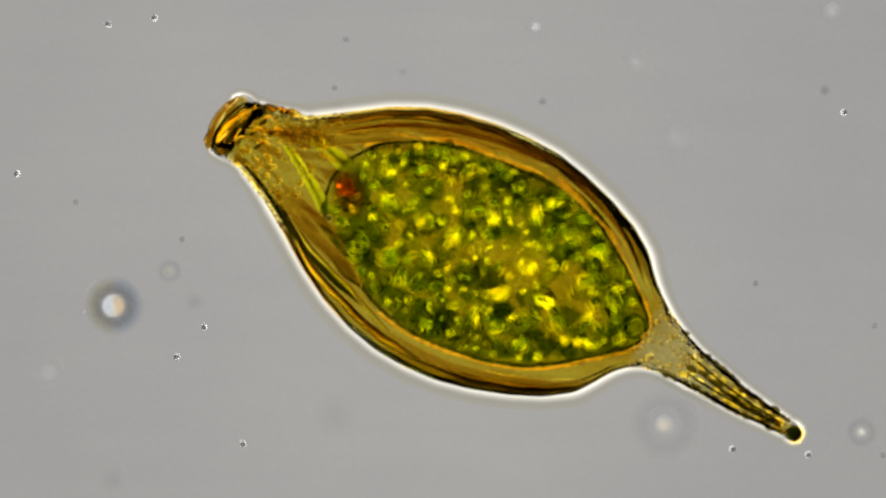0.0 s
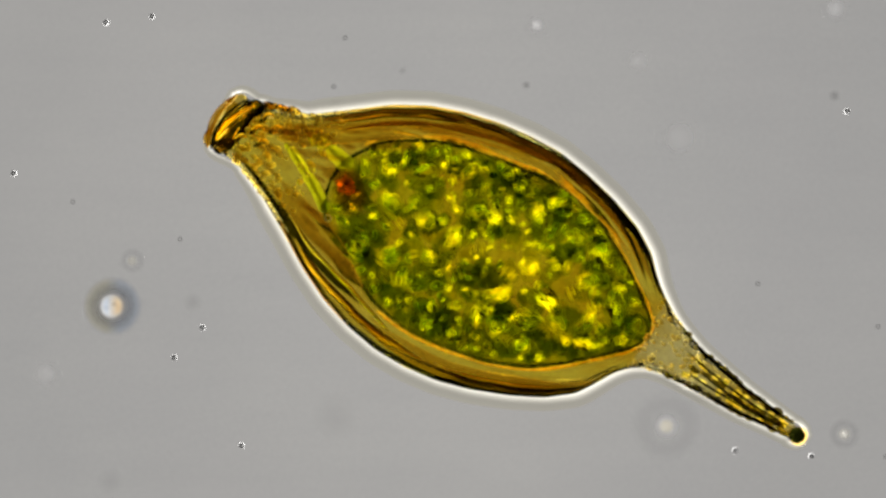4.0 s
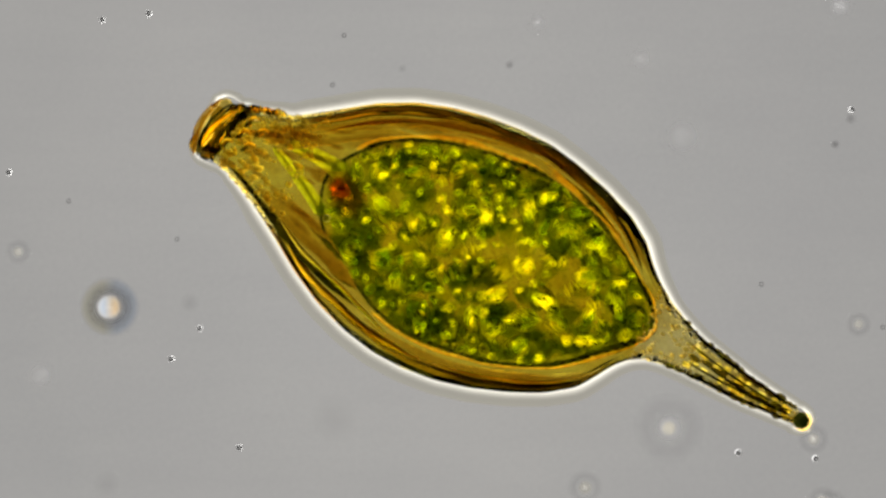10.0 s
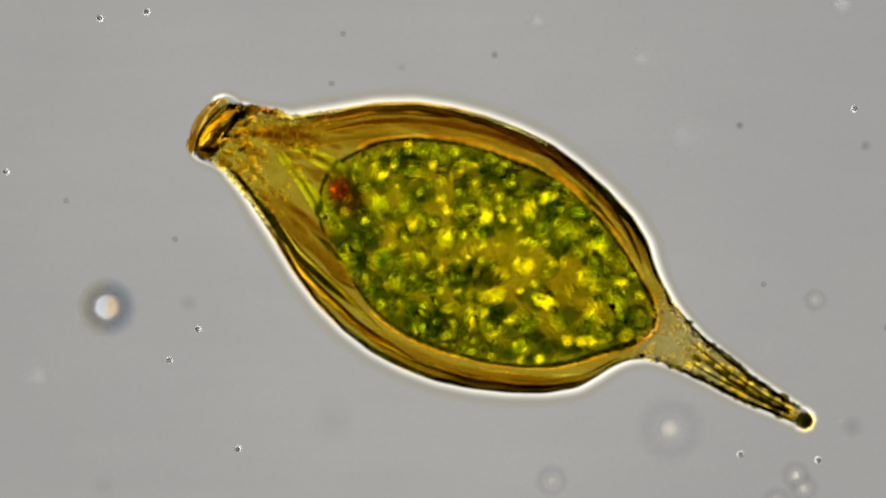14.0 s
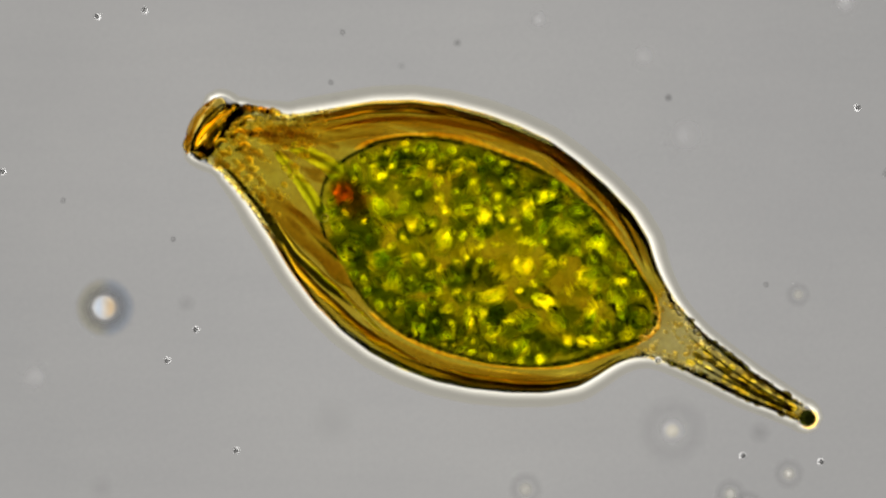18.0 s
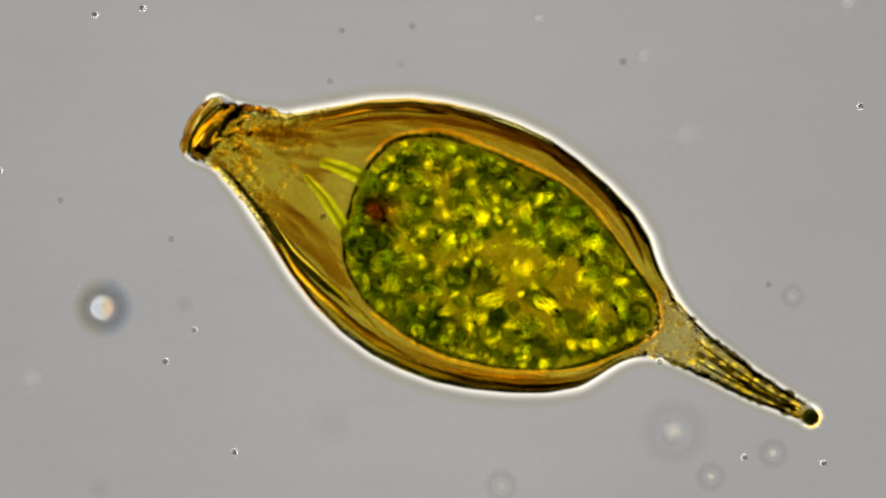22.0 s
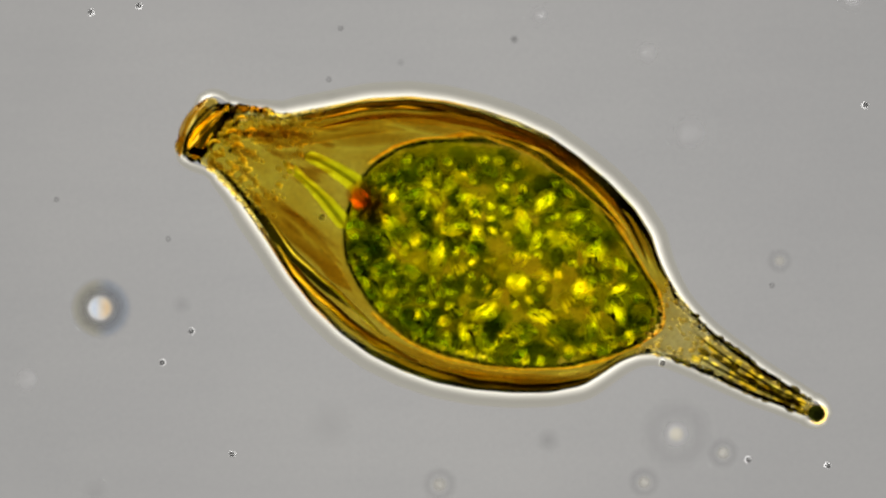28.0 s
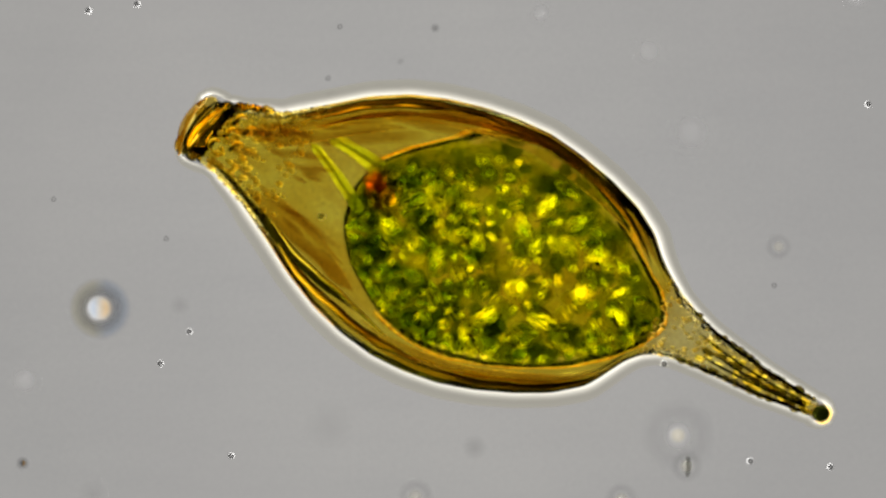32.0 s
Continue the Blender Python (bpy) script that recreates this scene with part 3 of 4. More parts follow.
def flask_outline():
    low, top = [], []
    for i in range(230):
        s = -452 + (712 + 452) * i / 229
        if s < -380:
            c, r = np.interp(s, [-452, -440, -425, -411, -400, -380], [15, 14, 14, 13, 16, 15]), np.interp(s, [-452, -440, -425, -411, -400, -380], [46, 57, 58, 56, 58, 61])
        else:
            c, r = smooth_line(FLASK, 1, s), smooth_line(FLASK, 2, s)
        if s > 690:
            r = math.sqrt(max(0.0, 1 - ((s - 690) / 24) ** 2)) * 15
        low.append(Vector((s * U, (c - r - 1) * U, 0)))
        top.append(Vector((s * U, (c + r + 1) * U, 0)))
    return low + top[::-1]


part("tip_rim", rim_mesh("tip_rim", tip, 7 * U, 2.2 * U, lambda p: 0.1 + 0.45 * max(0.0, min(1.0, (p.x / U - 700) / 12))), TIP, lorica, "orange-yellow edge of the knob")
# a clear bead round the shell, added to imitate its bright optical halo
part("halo_rim", rim_mesh("halo_rim", flask_outline(), 27 * U, 8.8 * U, lambda p: float(np.interp(p.x / U, [-450, -390, -300, 330, 420, 712], [0.5, 0.5, 1, 1, 0.65, 0.55]))), RIM, lorica, "thin clear bead added for the bright optical halo round the shell")

# ---- the living cell inside ----
# its outline round a centre, at five stages: reach along the directions of ANGLES, in degrees
CORE_S, CORE_Y = 70.0, 25.0
ANGLES = [0, 4, 10, 20, 35, 55, 75, 95, 115, 135, 150, 165, 180, 195, 210, 225, 245, 265, 285, 305, 325, 340, 350, 356]
FULL = [318, 325, 294, 256, 227, 198, 174, 163, 172, 206, 237, 278, 305, 296, 250, 220, 197, 180, 176, 189, 215, 243, 275, 300]
EASED = [333, 335, 306, 265, 230, 197, 174, 164, 175, 203, 232, 268, 300, 284, 247, 216, 200, 185, 181, 196, 224, 255, 282, 310]
SHORT = [336, 340, 308, 255, 220, 188, 164, 158, 173, 209, 233, 233, 229, 225, 228, 215, 195, 187, 189, 205, 236, 268, 293, 314]
ROUND = [335, 334, 304, 267, 238, 213, 198, 195, 187, 185, 196, 220, 231, 228, 217, 204, 196, 190, 188, 200, 227, 262, 295, 314]
STAGES = [(0, 0), (5.5, 0), (9, 1), (17, 1.05), (18, 1.12), (19, 1.3), (20, 1.55), (21, 1.8), (23, 2.0), (25.5, 2.05), (27.5, 2.6), (29, 2.85), (30, 3.0), (32, 3.12)]
STAGE_TIMES = (0, 5.5, 7, 9, 13, 17, 18, 19, 20, 21, 23, 25, 26.5, 28, 30, 32)


def eased(reach):
    """One value for each degree, rounded over a few degrees."""
    line = np.interp(np.arange(-40, 400), ANGLES, reach, period=360)
    kernel = np.exp(-(np.arange(-12, 13) / 4.5) ** 2)
    return np.convolve(line, kernel / kernel.sum(), "same")[40:400]


REACH = [eased(q) for q in (FULL, EASED, SHORT, ROUND)]
LEAST = np.minimum.reduce(REACH)


def stage(t):
    return float(np.interp(t, [q[0] for q in STAGES], [q[1] for q in STAGES]))


def reach_at(deg, q):
    i = min(2, int(q))
    a, b = (np.interp(deg % 360, np.arange(361), np.append(REACH[j], REACH[j][0])) for j in (i, i + 1))
    return float(a + (b - a) * (q - i))


def edge_at(deg, q, out=0.0):
    r = reach_at(deg, q) + out
    return Vector((CORE_S + r * math.cos(radians(deg)), CORE_Y + r * math.sin(radians(deg)), 0))


cell = new("green_cell")
tagged(cell, "living green cell packed with round chloroplasts, shrunk inside the shell", "alga cell")
rows = []
for i in range(1, 40):
    lift = math.pi * (i / 40 - 0.5)
    rows.append([((CORE_S + LEAST[a] * 0.99 * math.cos(lift) ** 0.8 * math.cos(radians(a))) * U, (CORE_Y + LEAST[a] * 0.99 * math.cos(lift) ** 0.8 * math.sin(radians(a))) * U,
                  150 * math.sin(lift) * U) for a in range(0, 360, 3)])
rear = part("hind_body", grid_mesh("hind_body", rows, cap=True), CELL, cell, "olive-green main part of the cell")
# the skin seen edge on, in short stiff pieces that follow the outline: a dark green strand, and round it an orange one
# that paints a bright line of light
BRIGHT_EDGE = make_clear("orange_bright_edge", (1.0, 0.84, 0.46), 1.42, 0.32)
SKIN = make_shell("dark_green_skin", (0.42, 0.50, 0.10), (0.28, 0.34, 0.06), 1.04, (1, 3, 3), 0.2)
lengths = np.cumsum([0] + [(edge_at(a + 1, 1) - edge_at(a, 1)).length for a in range(360)])
PIECES = 84
skin_pieces = []
for k in range(PIECES):
    deg, step = (float(np.interp(lengths[-1] * q / PIECES, lengths, np.arange(361))) for q in (k, k + 1))
    step -= deg
    front_side = 150 < deg < 250
    for name, out, w, mat, label in (("skin_edge", -1.0, 5.4 if not front_side else 3.8, SKIN, "dark green edge of the cell's skin"),
                                     ("pellicle_edge", 7.0, 2.9, BRIGHT_EDGE, "orange strand for the bright line of light round the cell")):
        if name == "pellicle_edge" and 165 < deg < 238:
            continue
        w *= 1 + 0.3 * ripple(k * 0.5, out, 0.3)
        half = 0.80 * max((edge_at(deg + step / 2, q, out) - edge_at(deg - step / 2, q, out)).length for q in (0, 1, 2, 3))
        lift = ridge if mat is BRIGHT_EDGE else oval
        rows = [[(x * half * U, w * h * math.cos(b) * U, 1.2 * lift(w * h, b) * U) for b in ((j + 0.5) * math.tau / 12 for j in range(12))]
                for x, h in ((-1, 0.1), (-0.85, 0.4), (-0.62, 0.85), (-0.36, 1), (0.36, 1), (0.62, 0.85), (0.85, 0.4), (1, 0.1))]
        ob = part(name, grid_mesh(name, rows, cap=True), mat, cell, label if k == 0 else "")
        skin_pieces.append((ob, deg, step / 2, out))

# chloroplasts: darker green discs under the skin, denser at the rim
def top_of(s, y, share=1.0):
    """Height of the cell's upper side over a place."""
    deg = math.degrees(math.atan2(y - CORE_Y, s - CORE_S))
    rho = math.hypot(s - CORE_S, y - CORE_Y) / reach_at(deg, 1.0)
    return share * 135 * math.sqrt(max(0.0, 1 - rho * rho))


SHAPES = []
for k in range(4):
    me = lump_mesh("chloroplast", 1.15, 0.95, 0.45, 0.35, 11.0 * k + 2, 1.4)
    me.materials.append(PLASTID)
    SHAPES.append(me)
plastids, tries = [], 0
for p, size in ((Vector((318, 52, 40)), 24), (Vector((340, 20, 8)), 15)):
    ob = part("chloroplast", SHAPES[0], PLASTID, cell, "")
    ob.scale = (size * U,) * 3
    plastids.append((p, size, ob))
while len(plastids) < 140 and tries < 16000:
    tries += 1
    deg, rim = random.uniform(0, 360), len(plastids) > 100
    size = random.choice((13, 16, 19, 22, 26, 30)) * random.uniform(0.9, 1.1) * (0.85 if rim else 1.0)
    reach = reach_at(deg, 1.0)
    rho = random.uniform(0.80, 0.97) if rim else math.sqrt(random.uniform(0.0, 0.8))
    r = min(rho * reach, reach - 1.05 * size)
    s, y = CORE_S + r * math.cos(radians(deg)), CORE_Y + r * math.sin(radians(deg))
    p = Vector((s, y, top_of(s, y, random.uniform(0.5, 0.9)) * random.choice((1, 1, -0.6))))
    if any((p - q).length < (0.7 if not rim else 0.5) * (size + z) for q, z, _ in plastids):
        continue
    ob = part("chloroplast", SHAPES[len(plastids) % 4], PLASTID, cell, "")
    ob.scale = (size * U,) * 3
    plastids.append((p, size, ob))
tagged(plastids[0][2], "small rounded dark green chloroplast")
# soft lumps added to give the cell's middle an inner glow and blotches
CORE = make_blob("soft_glow", [(0.0, (0.95, 0.84, 0.24)), (0.4, (0.93, 0.94, 0.22)), (1.0, (1.0, 0.99, 0.32))], 1.35, [(0.0, 0.42), (1.0, 0.46)], 0.1, (0.3, 0.95))
BLOB = wedge_mesh("storage_body", 1.1, 0.95, 0.45, 0.4, 77.0, 1.4, 3)
BLOB.materials.append(CORE)
for k in range(38):
    s, size = random.uniform(-120, 280), random.uniform(14, 27)
    y = CORE_Y + random.uniform(-105, 105)
    ob = part("storage_body", BLOB, CORE, cell, "soft yellow lump added for the inner glow of the cell" if k == 0 else "")
    ob.scale = (size * U, size * U, 0.4 * size * U)
    plastids.append((Vector((s, y, random.uniform(-20, 50))), size, ob))

# soft sap-green lumps that fill the cell out to its skin
SAP = make_blob("green_sap", [(0.0, (0.94, 0.955, 0.52)), (1.0, (0.985, 0.985, 0.62))], 1.02, [(0.0, 0.08), (1.0, 0.05)], 0.05, (0.75, 1.05))
SAPS = [lump_mesh("sap_lump", 1.1, 1.0, 0.5, 0.25, 13.0 * k, 1.2, 3) for k in range(3)]
for me in SAPS:
    me.materials.append(SAP)
for k in range(64):
    deg = float(np.interp(lengths[-1] * (k + 0.5) / 64, lengths, np.arange(361)))
    size = (32, 25, 38)[k % 3] * min(1.0, reach_at(deg, 1.0) / 180)
    r = reach_at(deg, 1.0) - size * 0.98
    p = Vector((CORE_S + r * math.cos(radians(deg)), CORE_Y + r * math.sin(radians(deg)), (-14, 6, 22)[k % 3]))
    ob = part("sap_lump", SAPS[k % 3], SAP, cell, "soft olive-green lump of cell sap" if k == 0 else "")
    ob.scale = (size * U,) * 3
    plastids.append((p, 1.0 * size, ob))

# bright storage grains under the upper skin: place along and across the axis, size
UPPER_GRAINS = [(-143, 71, 14), (-127, 95, 8), (-90, 97, 16), (-94, 134, 10), (-25, 132, 14), (17, 123, 12), (23, 77, 14), (50, 80, 14), (6, 14, 16), (52, 53, 10),
                (65, 147, 8), (131, 158, 16), (115, 123, 14), (186, 158, 14), (192, 123, 14), (150, 108, 10), (227, 151, 8), (247, 123, 16), (-117, 19, 16), (-47, 21, 14),
                (-128, -80, 12), (-127, -63, 14), (-71, -62, 14)]
LOWER_GRAINS = [(253, 66, 18), (273, 52, 8), (148, 35, 20), (209, 0, 22), (317, 48, 16), (284, 4, 14), (244, -26, 14), (194, -46, 16), (200, -92, 14), (301, -31, 14),
                (270, -46, 8), (319, 0, 10), (19, -111, 18), (36, -135, 12), (-38, -84, 14), (-14, -34, 12), (146, -80, 16), (118, -69, 10), (108, -83, 12), (122, -32, 18),
                (82, -128, 8), (362, 33, 16), (358, 9, 10), (306, 81, 10)]
SEEDS = [wedge_mesh("starch_grain", 1.3, 0.95, 0.40, 0.55, 31.0 + 9 * k, 1.5) for k in range(5)]
for me in SEEDS:
    me.materials.append(PARAMYLON)
sown = [(Vector((s, y, top_of(s, y, 0.9))), 1.6 * size) for s, y, size in UPPER_GRAINS + LOWER_GRAINS]
while len(sown) < 124:
    deg, rho, size = random.uniform(0, 360), math.sqrt(random.uniform(0.0, 0.88)), random.uniform(7, 15)
    r = rho * reach_at(deg, 1.0)
    s, y = CORE_S + r * math.cos(radians(deg)), CORE_Y + r * math.sin(radians(deg))
    p = Vector((s, y, top_of(s, y, 0.85)))
    if not any((p - q).length < 0.95 * (size + z) for q, z in sown):
        sown.append((p, size))
for k in range(2500):
    deg, size = random.uniform(0, 360), random.uniform(8, 13)
    r = math.sqrt(random.uniform(0.1, 0.9)) * reach_at(deg, 1.0)
    s, y = CORE_S + r * math.cos(radians(deg)), CORE_Y + r * math.sin(radians(deg))
    p = Vector((s, y, top_of(s, y, 0.9)))
    if len(sown) < 164 and not any((p - q).length < 0.8 * (size + z) for q, z in sown):
        sown.append((p, size))
for k, (p, size) in enumerate(sown):
    ob = part("starch_grain", SEEDS[k % 5], PARAMYLON, cell, "bright yellow storage grain" if k == 0 else "")
    long = random.uniform(0.95, 1.5)
    size = min(size, 24)
    ob.scale = (size * long * U, size * U / long, size * long * U)
    plastids.append((p, size, ob))
# a dark green disc against one side of each large grain, painting its crescent of shade
for k, (p, size) in enumerate(sown[:47]):
    lean, r = random.uniform(-1.9, 0.6), size * random.uniform(1.0, 1.25)
    s, y = p.x + r * math.cos(lean), p.y + r * math.sin(lean)
    deg = math.degrees(math.atan2(y - CORE_Y, s - CORE_S))
    if math.hypot(s - CORE_S, y - CORE_Y) > 0.93 * reach_at(deg, 1.0):
        continue
    ob = part("chloroplast", SHAPES[k % 4], PLASTID, cell, "")
    ob.scale = (size * 0.85 * U, size * 0.6 * U, size * 0.6 * U)
    plastids.append((Vector((s, y, top_of(s, y, 0.97))), 0.6 * size, ob))
# thin needle-shaped lenses that stand in for bright refraction streaks, in sheaves of two to four
NEEDLE = lens_mesh("needle", 1.0, 0.24, 0.12, 0.5, 5.0, 1.6, 3)
NEEDLE.materials.append(make_clear("yellow_needle", (1.0, 0.99, 0.45), 1.4, 0.34))
needles = []
for k in range(34):
    deg, rho = random.uniform(0, 360), math.sqrt(random.uniform(0.0, 0.7))
    r, lean = rho * reach_at(deg, 1.0), random.uniform(-70, 80)
    for j in range(random.choice((2, 3, 3, 4))):
        off = 7.5 * (j - 1)
        s = CORE_S + r * math.cos(radians(deg)) - off * math.sin(radians(lean)) + random.uniform(-3, 3)
        y = CORE_Y + r * math.sin(radians(deg)) + off * math.cos(radians(lean)) + random.uniform(-3, 3)
        ob = part("needle", NEEDLE, NEEDLE.materials[0], cell, "thin yellow lens for a bright streak of refracted light" if not needles else "")
        ob.scale = (random.uniform(6, 12) * U,) * 3
        needles.append((Vector((s, y, top_of(s, y, 0.97))), 6.0, ob, lean + random.uniform(-16, 16)))

# a round clear vacuole at the hind end
VACUOLE = make_shell("green_vacuole_wall", (0.55, 0.66, 0.14), (0.40, 0.50, 0.08), 1.05, (2, 2, 2), 0.1, 0.05)
rows = []
for i in range(40):
    a = i * math.tau / 40
    w = 3.2 * (1 + 0.3 * ripple(math.cos(a) * 1.5, math.sin(a) * 1.5, 0.5))
    rows.append([((21 + w * math.cos(b)) * math.cos(a) * U, (19 + w * math.cos(b)) * math.sin(a) * U, w * math.sin(b) * U) for b in (j * math.tau / 10 for j in range(10))])
vacuole = part("vacuole", grid_mesh("vacuole", rows, wrap_v=True), VACUOLE, cell, "round dark green vacuole wall at the hind end", pose(360 * U, 40 * U, 46 * U))

eyespot = part("eyespot", wedge_mesh("eyespot", 1.3, 0.9, 0.42, 0.4, 6.0, 1.8), STIGMA, cell, "orange-red eyespot")
eyespot.scale = (21 * U,) * 3
cloud = part("pigment_cloud", lump_mesh("pigment_cloud", 1, 1, 1, 0.1, 3.0, 1.3, 3), make_stain("brown_pigment", [(0.0, (0.70, 0.42, 0.28)), (0.55, (0.80, 0.58, 0.42)), (1.0, (1, 1, 1))], 0.5), eyespot,
             "brown pigment round the eyespot", pose(-0.7, -0.4, -0.5))
cloud.scale = (2.3, 1.7, 0.3)


def rod_mesh(name, length, thick):
    rows = []
    for i in range(25):
        f = i / 24
        w = thick * (0.55 + 0.45 * f) * min(1.0, (0.02 + 14 * f) ** 0.5, (0.02 + 12 * (1 - f)) ** 0.5)
        rows.append([((f - 0.5) * length * U, (w * math.cos(b) + 4 * math.sin(f * 3)) * U, math.copysign(0.62 * w * (1.03 - math.sqrt(math.cos(b) ** 2 + 0.05)), math.sin(b)) * U) for b in ((j + 0.5) * math.tau / 24 for j in range(24))])
    return grid_mesh(name, rows, cap=True)


canal_a = part("canal_wall", rod_mesh("canal_wall", 108, 17), CANAL, cell, "bright yellow-green strand at the cell's mouth")
canal_b = part("canal_wall", rod_mesh("canal_wall", 148, 13), CANAL, cell, "bright yellow-green strand at the cell's mouth")


# ---- drops, dust and drifting specks ----
def drop_mesh(name, radius, profile, around=48):
    """A low drop on the slide, flat below; profile: slope of its surface from the middle to the edge."""
    steps = 30
    slopes = [np.interp(i / steps, [q[0] for q in profile], [q[1] for q in profile]) for i in range(steps + 1)]
    height, h = [], 0.0
    for i in range(steps, -1, -1):
        height.append(h)
        h += slopes[i] * radius / steps
    height = height[::-1]
    rows = [[(radius * i / steps * math.cos(a), radius * i / steps * math.sin(a), height[i] + 0.0003) for a in (j * math.tau / around for j in range(around))] for i in range(1, steps + 1)]
    edge = rows[-1]
    rows.append([(p[0] * 1.0003, p[1] * 1.0003, p[2]) for p in edge])
    rows.append([(p[0] * 1.0004, p[1] * 1.0004, p[2] / 2) for p in edge])
    for k in (1.0003, 1.0, 0.99, 0.9, 0.6, 0.3, 0.05):
        rows.append([(p[0] * k, p[1] * k, 0.0) for p in edge])
    return grid_mesh(name, rows, cap=True)


BUBBLE = [(0, 0.1), (0.1, 0.28), (0.2, 0.30), (0.34, 0.16), (0.5, 0.04), (1.0, 0.02)]
FLAT = [(0, 0.02), (0.5, 0.05), (1.0, 0.02)]
# the bubble's dark refraction ring and two-coloured core are painted into its tint
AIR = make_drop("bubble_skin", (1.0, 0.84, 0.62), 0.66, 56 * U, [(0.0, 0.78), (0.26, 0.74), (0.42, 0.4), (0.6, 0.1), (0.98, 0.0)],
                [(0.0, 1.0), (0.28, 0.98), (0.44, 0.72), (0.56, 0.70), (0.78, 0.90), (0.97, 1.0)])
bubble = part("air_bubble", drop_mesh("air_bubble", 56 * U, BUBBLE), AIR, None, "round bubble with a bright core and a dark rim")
tagged(bubble, category="bubble")
SOFT = [(0.0, 0.56), (0.25, 0.49), (0.5, 0.33), (0.75, 0.14), (0.95, 0.0)]
PALE = [(0.0, 0.47), (0.3, 0.43), (0.55, 0.30), (0.78, 0.12), (0.95, 0.0)]

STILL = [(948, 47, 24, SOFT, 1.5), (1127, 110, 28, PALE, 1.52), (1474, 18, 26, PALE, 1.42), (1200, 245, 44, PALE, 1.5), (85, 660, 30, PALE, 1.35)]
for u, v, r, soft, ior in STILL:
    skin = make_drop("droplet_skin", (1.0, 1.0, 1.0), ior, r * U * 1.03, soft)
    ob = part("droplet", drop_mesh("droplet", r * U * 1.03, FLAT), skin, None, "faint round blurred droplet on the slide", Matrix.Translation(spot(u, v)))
    tagged(ob, category="droplet", group="droplets on the slide")

# one larger drop with a warm middle and a dim halo tinted into the ring round it
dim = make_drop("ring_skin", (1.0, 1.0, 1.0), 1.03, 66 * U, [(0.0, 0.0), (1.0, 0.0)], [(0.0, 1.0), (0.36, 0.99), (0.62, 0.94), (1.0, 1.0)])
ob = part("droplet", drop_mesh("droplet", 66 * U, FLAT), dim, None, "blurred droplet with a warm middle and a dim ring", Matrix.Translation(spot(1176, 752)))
core = make_drop("warm_skin", (1.0, 0.975, 0.90), 1.5, 34 * U, [(0.0, 0.54), (0.4, 0.46), (0.7, 0.25), (0.97, 0.0)], [(0.0, 1.0), (1.0, 1.0)])
part("core", drop_mesh("core", 34 * U, FLAT), core, ob, "warm pale middle of the droplet", pose(0, 0, 0.006))
tagged(ob, category="droplet", group="droplets on the slide")

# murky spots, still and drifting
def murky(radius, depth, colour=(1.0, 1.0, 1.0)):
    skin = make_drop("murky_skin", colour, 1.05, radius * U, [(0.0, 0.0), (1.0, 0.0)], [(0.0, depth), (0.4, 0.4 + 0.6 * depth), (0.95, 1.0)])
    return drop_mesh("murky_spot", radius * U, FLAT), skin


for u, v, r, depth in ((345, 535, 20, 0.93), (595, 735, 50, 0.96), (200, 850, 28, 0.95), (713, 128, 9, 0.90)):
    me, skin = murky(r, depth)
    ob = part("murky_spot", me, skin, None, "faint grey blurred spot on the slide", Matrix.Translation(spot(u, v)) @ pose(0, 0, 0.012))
    tagged(ob, category="spot", group="murky spots")

SPECKS = [(192, 43), (273, 32), (1494, 199), (30, 308), (582, 387), (361, 579), (312, 632), (430, 786), (1152, 632), (1297, 795), (1431, 805)]
speck_rows = []
for i in range(20):
    a = i * math.tau / 20
    speck_rows.append([((3.3 + 1.3 * math.cos(b)) * math.cos(a) * U, (3.3 + 1.3 * math.cos(b)) * math.sin(a) * U, (1.3 + 1.3 * math.sin(b)) * U) for b in (j * math.tau / 8 for j in range(8))])
speck_mesh = grid_mesh("dust_speck", speck_rows, wrap_v=True)
# small refracting bead, added for the bright halo ring of each speck
edge_mesh = rim_mesh("halo_edge", [Vector((4.75 * U * math.cos(a), 4.75 * U * math.sin(a), 1.1 * U)) for a in (j * math.tau / 20 for j in range(20))], 1.5 * U, 0.5 * U)
DUST_HALO = make_clear("dust_halo", (1.0, 1.0, 1.0), 1.35, 0.32)
PALE_DUST = make_clear("pale_dust", (0.80, 0.80, 0.80), 1.02)
pale_mesh = grid_mesh("pale_speck", speck_rows, wrap_v=True)
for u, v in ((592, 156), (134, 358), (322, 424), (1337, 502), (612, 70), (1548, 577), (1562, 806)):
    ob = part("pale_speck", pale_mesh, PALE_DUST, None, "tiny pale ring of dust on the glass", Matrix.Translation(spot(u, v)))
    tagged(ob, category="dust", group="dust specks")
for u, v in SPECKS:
    # two specks are raised over the flask, to fit the camera's view
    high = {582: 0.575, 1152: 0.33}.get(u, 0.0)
    ob = part("dust_speck", speck_mesh, DUST, None, "tiny dark ring of dust", Matrix.Translation(spot(u, v, 0, high)))
    part("halo_edge", edge_mesh, DUST_HALO, ob, "thin bead for the bright ring round the speck")
    tagged(ob, category="dust", group="dust specks")

